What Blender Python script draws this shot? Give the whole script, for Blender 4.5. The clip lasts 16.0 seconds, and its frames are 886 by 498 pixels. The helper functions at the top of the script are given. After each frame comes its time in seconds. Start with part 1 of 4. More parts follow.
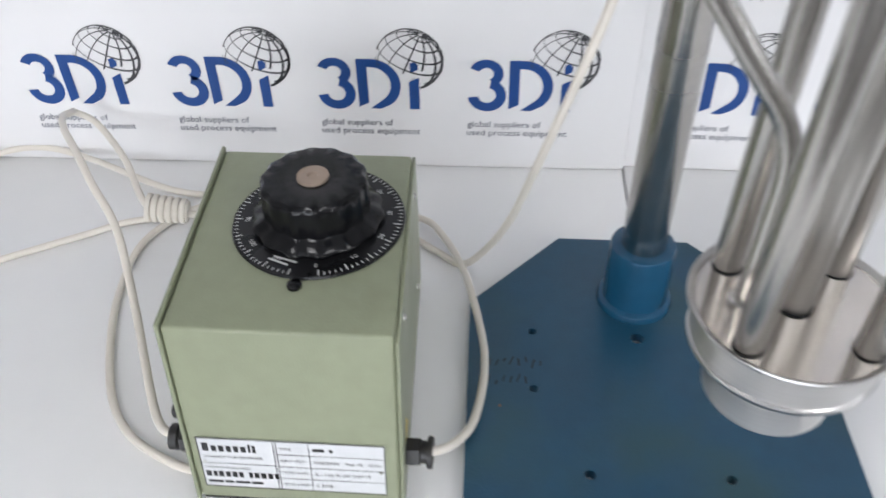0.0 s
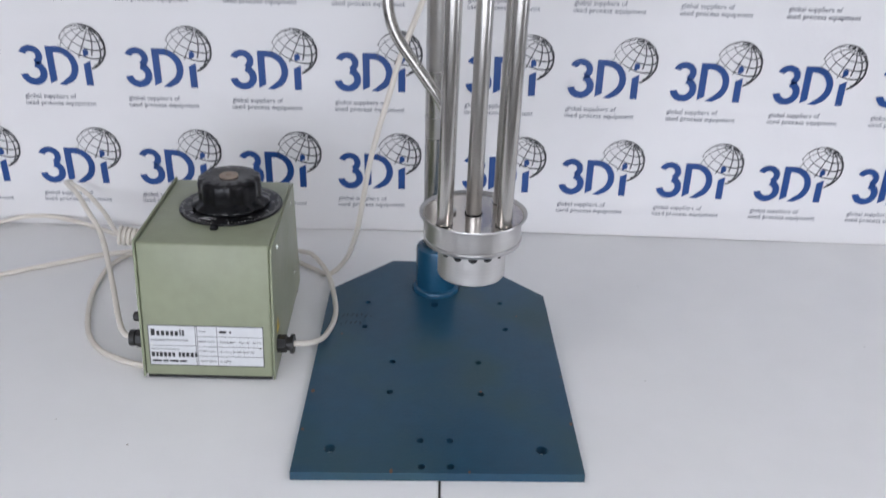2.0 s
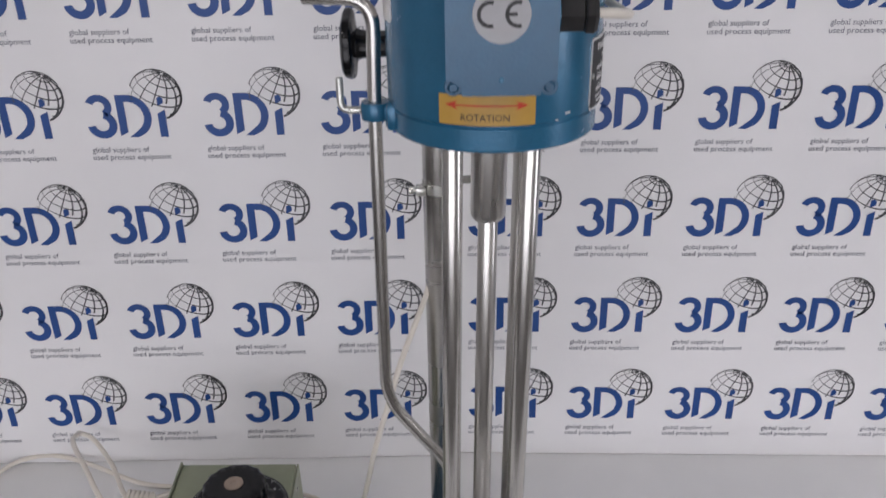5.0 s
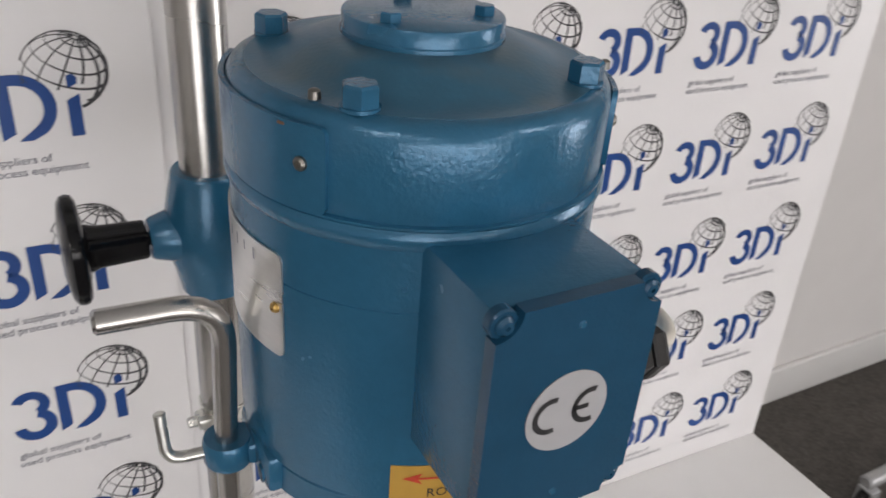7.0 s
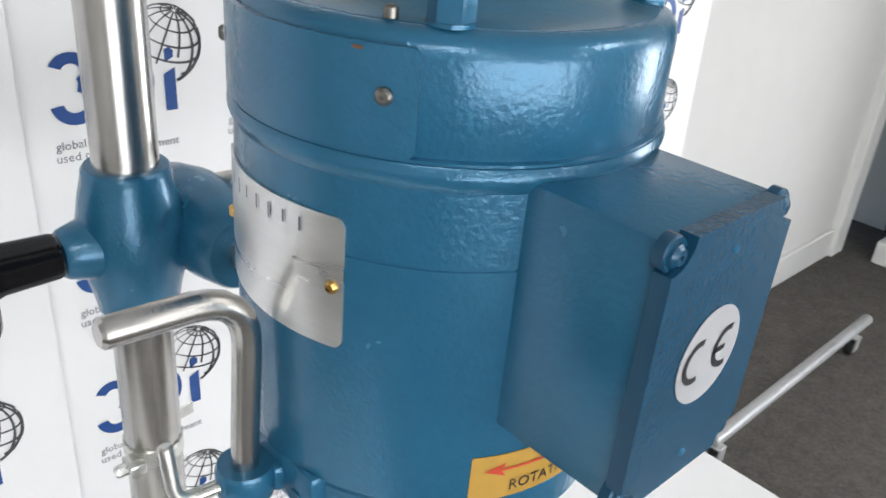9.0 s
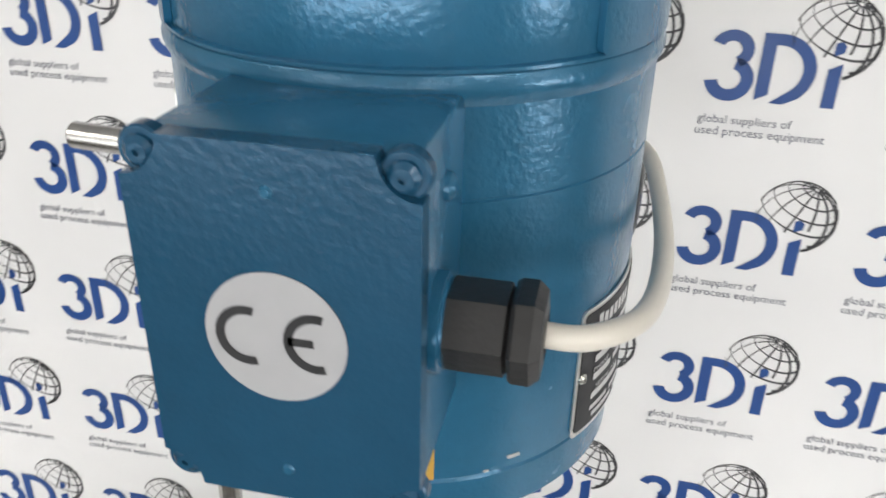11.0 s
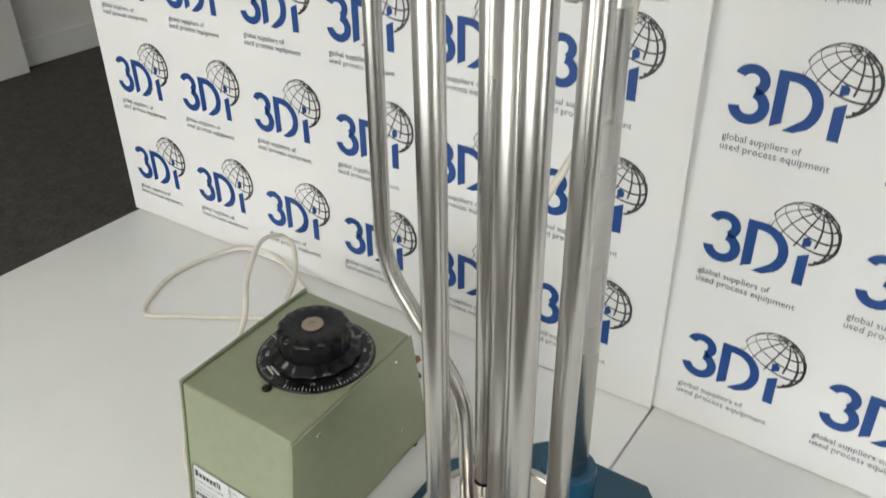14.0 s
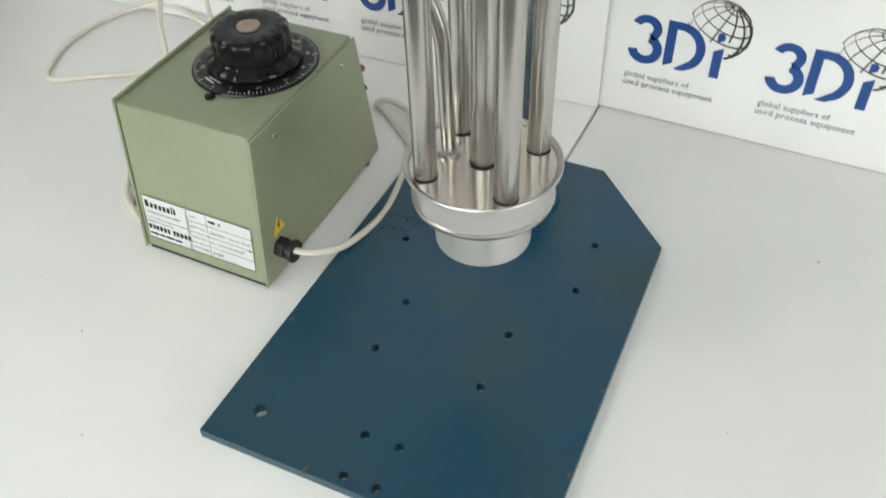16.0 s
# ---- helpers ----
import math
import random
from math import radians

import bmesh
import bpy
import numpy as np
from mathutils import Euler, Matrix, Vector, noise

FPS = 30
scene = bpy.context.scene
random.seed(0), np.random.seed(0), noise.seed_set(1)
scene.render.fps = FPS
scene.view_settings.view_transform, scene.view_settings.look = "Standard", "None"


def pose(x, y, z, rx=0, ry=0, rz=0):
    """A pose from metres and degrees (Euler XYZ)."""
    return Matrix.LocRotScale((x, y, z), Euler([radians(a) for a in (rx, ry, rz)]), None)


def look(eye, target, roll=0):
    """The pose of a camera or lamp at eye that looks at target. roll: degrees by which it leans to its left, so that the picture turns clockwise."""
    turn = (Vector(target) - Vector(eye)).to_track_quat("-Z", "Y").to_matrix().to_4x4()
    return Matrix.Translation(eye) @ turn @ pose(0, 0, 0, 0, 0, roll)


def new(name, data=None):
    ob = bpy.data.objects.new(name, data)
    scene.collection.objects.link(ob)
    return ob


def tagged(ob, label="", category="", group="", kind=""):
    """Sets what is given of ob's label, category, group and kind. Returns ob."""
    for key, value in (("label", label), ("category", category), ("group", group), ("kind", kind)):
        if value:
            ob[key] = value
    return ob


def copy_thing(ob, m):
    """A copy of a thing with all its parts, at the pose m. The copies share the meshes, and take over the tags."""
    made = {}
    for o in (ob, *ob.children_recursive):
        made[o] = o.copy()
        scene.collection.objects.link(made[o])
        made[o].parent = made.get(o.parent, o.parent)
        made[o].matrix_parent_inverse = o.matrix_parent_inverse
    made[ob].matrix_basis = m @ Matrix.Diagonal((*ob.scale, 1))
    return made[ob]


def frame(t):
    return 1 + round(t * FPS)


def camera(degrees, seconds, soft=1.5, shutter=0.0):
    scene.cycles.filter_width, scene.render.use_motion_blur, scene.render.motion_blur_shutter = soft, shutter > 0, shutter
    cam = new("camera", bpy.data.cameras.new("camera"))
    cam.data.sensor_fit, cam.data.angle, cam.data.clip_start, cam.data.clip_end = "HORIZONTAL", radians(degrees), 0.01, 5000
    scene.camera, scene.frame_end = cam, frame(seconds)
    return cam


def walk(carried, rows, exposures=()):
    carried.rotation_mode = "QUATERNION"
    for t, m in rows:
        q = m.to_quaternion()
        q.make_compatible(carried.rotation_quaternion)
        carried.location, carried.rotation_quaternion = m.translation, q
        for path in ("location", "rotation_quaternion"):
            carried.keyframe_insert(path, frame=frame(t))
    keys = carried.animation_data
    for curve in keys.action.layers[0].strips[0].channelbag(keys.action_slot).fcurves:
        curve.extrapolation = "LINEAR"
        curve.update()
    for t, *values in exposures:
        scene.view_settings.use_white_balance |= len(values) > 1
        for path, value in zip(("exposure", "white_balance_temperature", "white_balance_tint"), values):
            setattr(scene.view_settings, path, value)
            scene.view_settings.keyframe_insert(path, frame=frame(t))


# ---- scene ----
cam = camera(56.38, 16.0, 1.6, 0.3)
PATH = [
    (0, (-0.1374, -0.7625, 0.5620), (-0.2363, 0.3440, -0.4460), -1.40),
    (0.5, (-0.0581, -0.9027, 0.6022), (-0.1062, 0.2735, -0.3275), 0.24),
    (1, (-0.0235, -1.0276, 0.6494), (-0.0261, 0.1767, -0.2449), 1.82),
    (1.5, (-0.0039, -1.1512, 0.6401), (-0.0022, 0.0950, -0.1946), 1.74),
    (2, (-0.0044, -1.2577, 0.5917), (-0.0011, 0.0851, -0.0768), 1.49),
    (2.5, (-0.0011, -1.3213, 0.5565), (-0.0061, 0.1197, 0.1399), 0.25),
    (3, (-0.0001, -1.3851, 0.5458), (-0.0253, 0.0929, 0.2914), -1.09),
    (5.5, (0.0043, -0.9769, 0.9908), (-0.0042, 0.3385, 0.2700), -0.73),
    (6, (-0.0202, -0.8673, 1.0281), (0.0611, 0.4347, 0.2876), 0.11),
    (6.5, (-0.0603, -0.8037, 1.0363), (0.2604, 0.4538, 0.2841), 1.81),
    (7, (-0.1306, -0.7481, 1.0155), (0.5329, 0.3775, 0.2788), 4.61),
    (7.5, (-0.1951, -0.6708, 0.9917), (0.7352, 0.2872, 0.3085), 5.74),
    (8, (-0.2395, -0.6316, 0.9715), (0.8429, 0.1767, 0.3196), 6.01),
    (10.5, (0.0225, -0.7284, 0.9535), (0.1435, 0.5850, 0.2392), 1.43),
    (11, (0.1108, -0.7231, 0.9275), (-0.1608, 0.5808, 0.2374), 1.32),
    (11.5, (0.1628, -0.6934, 0.8974), (-0.3070, 0.5700, 0.2393), 3.55),
    (12, (0.2125, -0.6799, 0.8829), (-0.4183, 0.5358, 0.2714), 2.85),
    (12.5, (0.2562, -0.6896, 0.8711), (-0.5035, 0.4682, 0.2947), 1.99),
    (13, (0.2433, -0.7347, 0.8201), (-0.5785, 0.3672, 0.2195), 0.81),
    (13.5, (0.2420, -0.7680, 0.7733), (-0.5434, 0.3053, 0.0795), -0.17),
    (14, (0.2466, -0.7944, 0.7224), (-0.4984, 0.2491, -0.0561), -1.20),
    (14.5, (0.2447, -0.8139, 0.6951), (-0.4540, 0.2168, -0.1412), -2.74),
    (15, (0.2447, -0.8352, 0.6523), (-0.3916, 0.1927, -0.2356), -3.19),
    (15.5, (0.2406, -0.8496, 0.6235), (-0.3466, 0.1379, -0.3409), -3.06),
    (16, (0.2274, -0.8721, 0.5962), (-0.2800, 0.0920, -0.4349), -2.78),
]
# seconds, stops, kelvin and tint of the camera's own adjustment
EXPOSURE = [
    (0.0, 0.42, 6150, 11), (1.0, 0.38, 6050, 11), (2.0, -0.02, 6000, 14), (3.0, -0.28, 6000, 16), (5.5, -0.36, 6550, 17),
    (6.5, -0.29, 6900, 17), (7.0, -0.10, 6750, 14), (7.5, 0.36, 6550, 12), (8.2, 0.76, 6250, 8), (10.5, 0.42, 6550, 8),
    (12.5, 0.40, 6700, 7), (13.0, 0.22, 6700, 6), (14.0, 0.22, 6750, 4), (14.5, 0.28, 6750, 3), (16.0, 0.37, 6600, 1),
]
walk(cam, [(t, look(eye, target, roll)) for t, eye, target, roll in PATH], EXPOSURE)

# ---- world and lights ----
world = bpy.data.worlds.new("world")
scene.world = world
world.use_nodes = True
wn = world.node_tree.nodes
sky = wn.new("ShaderNodeTexSky")
sky.sky_type, sky.sun_disc = "NISHITA", False
sky.sun_elevation, sky.sun_rotation = radians(35), radians(150)
world.node_tree.links.new(sky.outputs[0], wn["Background"].inputs[0])
wn["Background"].inputs[1].default_value = 0.10


def area_lamp(name, eye, target, w, h, power, color):
    data = bpy.data.lights.new(name, "AREA")
    data.shape, data.size, data.size_y, data.energy, data.color = "RECTANGLE", w, h, power, color
    ob = new(name, data)
    ob.matrix_world = look(eye, target)
    return ob


area_lamp("window_light_front", (-0.65, -4.55, 0.35), (-0.3, 0, 0.30), 4.3, 1.5, 80, (0.95, 0.97, 1.0))
area_lamp("window_light_side", (4.25, -1.85, 0.35), (0, -1.85, 0.30), 0.9, 1.5, 32, (0.95, 0.97, 1.0))


# ---- materials ----
def mat(name, base, rough=0.5, metal=0.0, vary=0.12, scale=40.0, bump=0.0, bump_scale=200.0, stretch=(1, 1, 1), coat=0.0, stain=None, spec=0.5, gloss=0.2):
    """A Principled material with colour and gloss varied at two scales, and a fine relief."""
    m = bpy.data.materials.new(name)
    m.use_nodes = True
    t, n, l = m.node_tree, m.node_tree.nodes, m.node_tree.links
    p = n["Principled BSDF"]
    p.inputs["Metallic"].default_value = metal
    p.inputs["Coat Weight"].default_value = coat
    p.inputs["Specular IOR Level"].default_value = spec
    p.inputs["Coat Roughness"].default_value = 0.15
    co = n.new("ShaderNodeTexCoord")
    mp = n.new("ShaderNodeMapping")
    mp.inputs["Scale"].default_value = stretch
    l.new(co.outputs["Object"], mp.inputs[0])
    big = n.new("ShaderNodeTexNoise")
    big.inputs["Scale"].default_value, big.inputs["Detail"].default_value = scale * 0.15, 4
    small = n.new("ShaderNodeTexNoise")
    small.inputs["Scale"].default_value, small.inputs["Detail"].default_value = scale, 3
    l.new(mp.outputs[0], big.inputs["Vector"])
    l.new(mp.outputs[0], small.inputs["Vector"])
    add = n.new("ShaderNodeMath")
    add.operation = "ADD"
    l.new(big.outputs["Fac"], add.inputs[0])
    l.new(small.outputs["Fac"], add.inputs[1])
    rng = n.new("ShaderNodeMapRange")
    rng.inputs["From Min"].default_value, rng.inputs["From Max"].default_value = 0.6, 1.4
    l.new(add.outputs[0], rng.inputs["Value"])
    mix = n.new("ShaderNodeMix")
    mix.data_type = "RGBA"
    a, b = [c * (1 - vary) for c in base], [min(1, c * (1 + vary)) for c in base]
    mix.inputs["A"].default_value, mix.inputs["B"].default_value = (*a, 1), (*b, 1)
    l.new(rng.outputs[0], mix.inputs["Factor"])
    col = mix.outputs["Result"]
    if stain:
        sn = n.new("ShaderNodeTexNoise")
        sn.inputs["Scale"].default_value, sn.inputs["Detail"].default_value = stain[1], 6
        l.new(mp.outputs[0], sn.inputs["Vector"])
        sr = n.new("ShaderNodeMapRange")
        sr.inputs["From Min"].default_value, sr.inputs["From Max"].default_value = stain[2], stain[2] + 0.2
        l.new(sn.outputs["Fac"], sr.inputs["Value"])
        m2 = n.new("ShaderNodeMix")
        m2.data_type = "RGBA"
        l.new(sr.outputs[0], m2.inputs["Factor"])
        l.new(col, m2.inputs["A"])
        m2.inputs["B"].default_value = (*stain[0], 1)
        col = m2.outputs["Result"]
    l.new(col, p.inputs["Base Color"])
    rr = n.new("ShaderNodeMapRange")
    rr.inputs["From Min"].default_value, rr.inputs["From Max"].default_value = 0.3, 0.7
    rr.inputs["To Min"].default_value, rr.inputs["To Max"].default_value = max(0.02, rough * (1 - gloss)), min(1, rough * (1 + gloss))
    l.new(big.outputs["Fac"], rr.inputs["Value"])
    l.new(rr.outputs[0], p.inputs["Roughness"])
    if bump:
        bn = n.new("ShaderNodeTexNoise")
        bn.inputs["Scale"].default_value, bn.inputs["Detail"].default_value = bump_scale, 2
        l.new(mp.outputs[0], bn.inputs["Vector"])
        bp = n.new("ShaderNodeBump")
        bp.inputs["Strength"].default_value, bp.inputs["Distance"].default_value = bump, 0.002
        l.new(bn.outputs["Fac"], bp.inputs["Height"])
        l.new(bp.outputs[0], p.inputs["Normal"])
    return m


def glow(name, color, strength):
    m = bpy.data.materials.new(name)
    m.use_nodes = True
    p = m.node_tree.nodes["Principled BSDF"]
    p.inputs["Base Color"].default_value = (*color, 1)
    p.inputs["Emission Color"].default_value = (*color, 1)
    p.inputs["Emission Strength"].default_value = strength
    return m


BLUE = mat("hammered blue paint", (0.024, 0.138, 0.250), 0.25, 0.24, 0.07, 170, 0.15, 390, coat=0.18, gloss=0.10, stain=((0.050, 0.150, 0.225), 22, 0.66))
# smooth blue; part of its darkness is shade on the cover, put into the colour
BLUE_FLAT_SHADED = mat("smooth blue paint darkened for shade", (0.012, 0.072, 0.140), 0.24, 0.16, 0.08, 90, 0.10, 420, coat=0.20, spec=0.40, gloss=0.12)
BLUE_DUSTY = mat("dusty blue paint", (0.030, 0.135, 0.225), 0.36, 0.2, 0.12, 90, 0.08, 420, coat=0.15, stain=((0.100, 0.150, 0.175), 16, 0.50))
BLUE_PLATE = mat("worn dark blue paint", (0.012, 0.066, 0.122), 0.36, 0.12, 0.12, 60, 0.18, 420, coat=0.12, stain=((0.022, 0.070, 0.092), 9, 0.46))
STEEL = mat("polished stainless steel", (0.55, 0.535, 0.51), 0.25, 1.0, 0.08, 60, 0.05, 700, (1, 1, 0.06))
STEEL_POST = mat("turned steel post", (0.50, 0.485, 0.46), 0.26, 1.0, 0.08, 90, 0.03, 320, (0.15, 0.15, 1))
STEEL_HEAD = mat("machined stainless steel", (0.66, 0.62, 0.58), 0.13, 1.0, 0.05, 80, 0.03, 900)
STEEL_MATT = mat("satin turned stainless steel", (0.66, 0.65, 0.64), 0.40, 1.0, 0.06, 150, 0.06, 400, (0.1, 0.1, 3))
STEEL_SIDE = mat("brushed stainless rim", (0.62, 0.61, 0.60), 0.34, 1.0, 0.06, 150, 0.06, 400, (0.1, 0.1, 3))
ZINC = mat("zinc plated steel", (0.70, 0.70, 0.66), 0.28, 1.0, 0.1, 200, 0.05, 500)
GREEN = mat("sage green enamel", (0.266, 0.288, 0.190), 0.42, 0.0, 0.07, 70, 0.12, 600, coat=0.1, stain=((0.215, 0.225, 0.145), 14, 0.68))
BLACK = mat("black bakelite", (0.006, 0.006, 0.007), 0.16, 0.0, 0.3, 60, 0.03, 300, spec=0.28)
BLACK_MATT = mat("matt black plastic", (0.014, 0.013, 0.013), 0.42, 0.0, 0.25, 90, 0.1, 400)
DIAL = mat("black anodised dial", (0.009, 0.009, 0.010), 0.30, 0.0, 0.25, 80, spec=0.3)
WHITE_INK = mat("white ink", (0.72, 0.72, 0.70), 0.5, 0, 0.08, 300)
BLACK_INK = mat("black ink", (0.020, 0.020, 0.022), 0.5, 0, 0.2, 300)
CABLE = mat("white pvc cable", (0.74, 0.69, 0.61), 0.40, 0, 0.05, 60, 0.05, 300, stain=((0.5, 0.46, 0.4), 20, 0.70))
BOARD = mat("white printed foam board", (0.78, 0.77, 0.77), 0.45, 0, 0.02, 10, 0.03, 30)
TABLE = mat("white laminate", (0.87, 0.865, 0.86), 0.38, 0, 0.025, 14, 0.03, 60, stain=((0.72, 0.71, 0.69), 30, 0.78))
PRINT_BLUE = mat("blue print", (0.006, 0.056, 0.235), 0.45, 0, 0.10, 30)
PRINT_GREY = mat("dark grey print", (0.060, 0.060, 0.065), 0.5, 0, 0.2, 60)
PRINT_TEXT = mat("grey blue print", (0.125, 0.13, 0.17), 0.5, 0, 0.1, 60)
LABEL_WHITE = mat("white label", (0.64, 0.65, 0.66), 0.35, 0, 0.05, 120, stain=((0.5, 0.48, 0.4), 40, 0.72))
# grey taken down slightly to carry the shade falling on the cover's front
STICKER_GREY = mat("pale grey sticker darkened for shade", (0.39, 0.39, 0.40), 0.5, 0, 0.05, 120)
STICKER_YELLOW = mat("ochre sticker", (0.50, 0.29, 0.05), 0.42, 0, 0.1, 120)
RED_INK = mat("red ink", (0.55, 0.05, 0.02), 0.5, 0, 0.1, 120)
YELLOW = mat("warning yellow", (0.75, 0.52, 0.03), 0.45, 0, 0.06, 120)
ALU = mat("brushed aluminium plate", (0.78, 0.77, 0.75), 0.32, 0.9, 0.05, 60, 0.04, 400, (1, 1, 8))
BRASS = mat("brass screw", (0.55, 0.36, 0.12), 0.28, 1.0, 0.15, 120)
CHIP = mat("bare chipped metal", (0.55, 0.56, 0.54), 0.5, 0.3, 0.2, 300)
RUST = mat("rusty chip", (0.16, 0.08, 0.045), 0.7, 0, 0.3, 300)
DULL = mat("dull steel screw", (0.24, 0.23, 0.21), 0.35, 1.0, 0.15, 200)
MARK = mat("grey brown mark", (0.34, 0.31, 0.27), 0.6, 0, 0.2, 200)
DARK = mat("black for hole shade and marks", (0.008, 0.008, 0.008), 0.8, 0, 0.2, 50)
WALL = mat("off-white wall paint", (0.72, 0.70, 0.68), 0.75, 0, 0.03, 8, 0.10, 180)
TRIM = mat("white gloss trim", (0.76, 0.75, 0.73), 0.35, 0, 0.03, 10)
CEILING = mat("white ceiling tile", (0.78, 0.78, 0.77), 0.85, 0, 0.04, 60, 0.2, 300)
CARPET = mat("dark grey brown carpet", (0.085, 0.076, 0.068), 0.95, 0, 0.55, 90, 1.0, 600, stain=((0.14, 0.13, 0.12), 70, 0.60))
GREY_PAINT = mat("grey machine paint", (0.085, 0.088, 0.092), 0.5, 0, 0.12, 20)
DARK_PAINT = mat("near black machine paint", (0.009, 0.009, 0.010), 0.5, 0, 0.25, 20)
TUBE = mat("grey painted tube", (0.42, 0.42, 0.42), 0.4, 0.3, 0.12, 30)
GLOW_PANEL = glow("light diffuser", (1.0, 0.97, 0.93), 9.0)
GLASS = bpy.data.materials.new("window glass")
GLASS.use_nodes = True
gp = GLASS.node_tree.nodes["Principled BSDF"]
gp.inputs["Transmission Weight"].default_value, gp.inputs["Roughness"].default_value, gp.inputs["IOR"].default_value = 1.0, 0.0, 1.45


# ---- mesh helpers ----
def finish(name, bm, material, smooth=True, angle=35):
    me = bpy.data.meshes.new(name)
    bmesh.ops.recalc_face_normals(bm, faces=bm.faces)
    lim = radians(angle)
    for f in bm.faces:
        f.smooth = smooth
    for e in bm.edges:
        if len(e.link_faces) == 2 and e.calc_face_angle(0) > lim:
            e.smooth = False
    bm.to_mesh(me)
    bm.free()
    me.materials.append(material)
    return me


def part(name, bm, material, parent=None, label="", smooth=True, angle=35):
    """Link a bmesh as one mesh object under a thing or a part. The mesh is in world coordinates."""
    ob = new(name, finish(name, bm, material, smooth, angle))
    if parent is not None:
        ob.parent = parent
        ob.matrix_parent_inverse = origin_of(parent).inverted()
    if label:
        ob["label"] = label
    return ob


def origin_of(ob):
    m = ob.matrix_basis.copy()
    while ob.parent:
        m = ob.parent.matrix_basis @ ob.matrix_parent_inverse @ m
        ob = ob.parent
    return m


def thing(name, at, label, category, group="", kind=""):
    ob = new(name)
    ob.empty_display_size = 0.02
    ob.matrix_basis = Matrix.Translation(at)
    return tagged(ob, label, category, group, kind)


def shared(name, me, parent, m):
    """Another object on the same mesh, at the pose m in the world."""
    ob = new(name, me)
    ob.parent = parent
    ob.matrix_parent_inverse = origin_of(parent).inverted()
    ob.matrix_basis = m
    return ob


def box(x0, x1, y0, y1, z0, z1, bevel=0.0, seg=2):
    bm = bmesh.new()
    bmesh.ops.create_cube(bm, size=1)
    for v in bm.verts:
        v.co = ((x0 + x1) / 2 + v.co.x * (x1 - x0), (y0 + y1) / 2 + v.co.y * (y1 - y0), (z0 + z1) / 2 + v.co.z * (z1 - z0))
    if bevel:
        bmesh.ops.bevel(bm, geom=bm.edges, offset=bevel, segments=seg, profile=0.5, affect="EDGES")
    return bm


def lathe(profile, at=(0, 0, 0), axis="z", seg=48, lobes=0, lobe_depth=0.0):
    """Turn a profile of (radius, height) round an axis. lobes: flutes round the rim."""
    bm = bmesh.new()
    rings = []
    for r, h in profile:
        ring = []
        for i in range(seg):
            a = 2 * math.pi * i / seg
            q = r * (1 + lobe_depth * math.cos(lobes * a)) if lobes else r
            c, s = q * math.cos(a), q * math.sin(a)
            co = {"z": (c, s, h), "x": (h, c, s), "y": (c, h, s)}[axis]
            ring.append(bm.verts.new(Vector(co) + Vector(at)))
        rings.append(ring)
    for a, b in zip(rings, rings[1:]):
        for i in range(seg):
            j = (i + 1) % seg
            bm.faces.new((a[i], a[j], b[j], b[i]))
    if profile[0][0] > 1e-6:
        bm.faces.new(rings[0][::-1])
    if profile[-1][0] > 1e-6:
        bm.faces.new(rings[-1])
    bmesh.ops.remove_doubles(bm, verts=bm.verts, dist=1e-6)
    return bm


def rounded(r, h0, h1, b):
    """A cylinder's profile with rounded rims."""
    return [(0, h0), (r - b, h0), (r - 0.3 * b, h0 + 0.3 * b), (r, h0 + b), (r, h1 - b), (r - 0.3 * b, h1 - 0.3 * b), (r - b, h1), (0, h1)]


def smooth_path(points, steps=10):
    pts = [Vector(p) for p in points]
    pts = [2 * pts[0] - pts[1], *pts, 2 * pts[-1] - pts[-2]]
    out = []
    for a, b, c, d in zip(pts, pts[1:], pts[2:], pts[3:]):
        for i in range(steps):
            t = i / steps
            out.append(0.5 * ((2 * b) + (c - a) * t + (2 * a - 5 * b + 4 * c - d) * t * t + (3 * b - a - 3 * c + d) * t ** 3))
    out.append(pts[-2])
    return out


def bent_path(points, radius, steps=6):
    """Straight runs with rounded corners."""
    pts = [Vector(p) for p in points]
    out = [pts[0]]
    for a, b, c in zip(pts, pts[1:], pts[2:]):
        u, w = (a - b).normalized(), (c - b).normalized()
        k = min(radius, (a - b).length * 0.45, (c - b).length * 0.45)
        for i in range(steps + 1):
            t = i / steps
            out.append((b + u * k) * (1 - t) ** 2 + b * 2 * t * (1 - t) + (b + w * k) * t * t)
    out.append(pts[-1])
    return out


def tube(path, r, seg=12, round_end=True):
    bm = bmesh.new()
    rings, n = [], len(path)
    side = None
    for i, p in enumerate(path):
        d = (path[min(i + 1, n - 1)] - path[max(i - 1, 0)]).normalized()
        if side is None:
            side = d.orthogonal().normalized()
        side = (side - d * side.dot(d)).normalized()
        up = d.cross(side)
        rings.append((p, d, side.copy(), up))

    def ring(p, s, u, q):
        return [bm.verts.new(p + (s * math.cos(2 * math.pi * k / seg) + u * math.sin(2 * math.pi * k / seg)) * q) for k in range(seg)]
    loops = []
    if round_end:
        p, d, s, u = rings[0]
        loops += [ring(p - d * r * 0.25, s, u, r * 0.75)]
    loops += [ring(p, s, u, r) for p, d, s, u in rings]
    if round_end:
        p, d, s, u = rings[-1]
        loops += [ring(p + d * r * 0.25, s, u, r * 0.75)]
    for a, b in zip(loops, loops[1:]):
        for k in range(seg):
            bm.faces.new((a[k], a[(k + 1) % seg], b[(k + 1) % seg], b[k]))
    bm.faces.new(loops[0][::-1])
    bm.faces.new(loops[-1])
    return bm


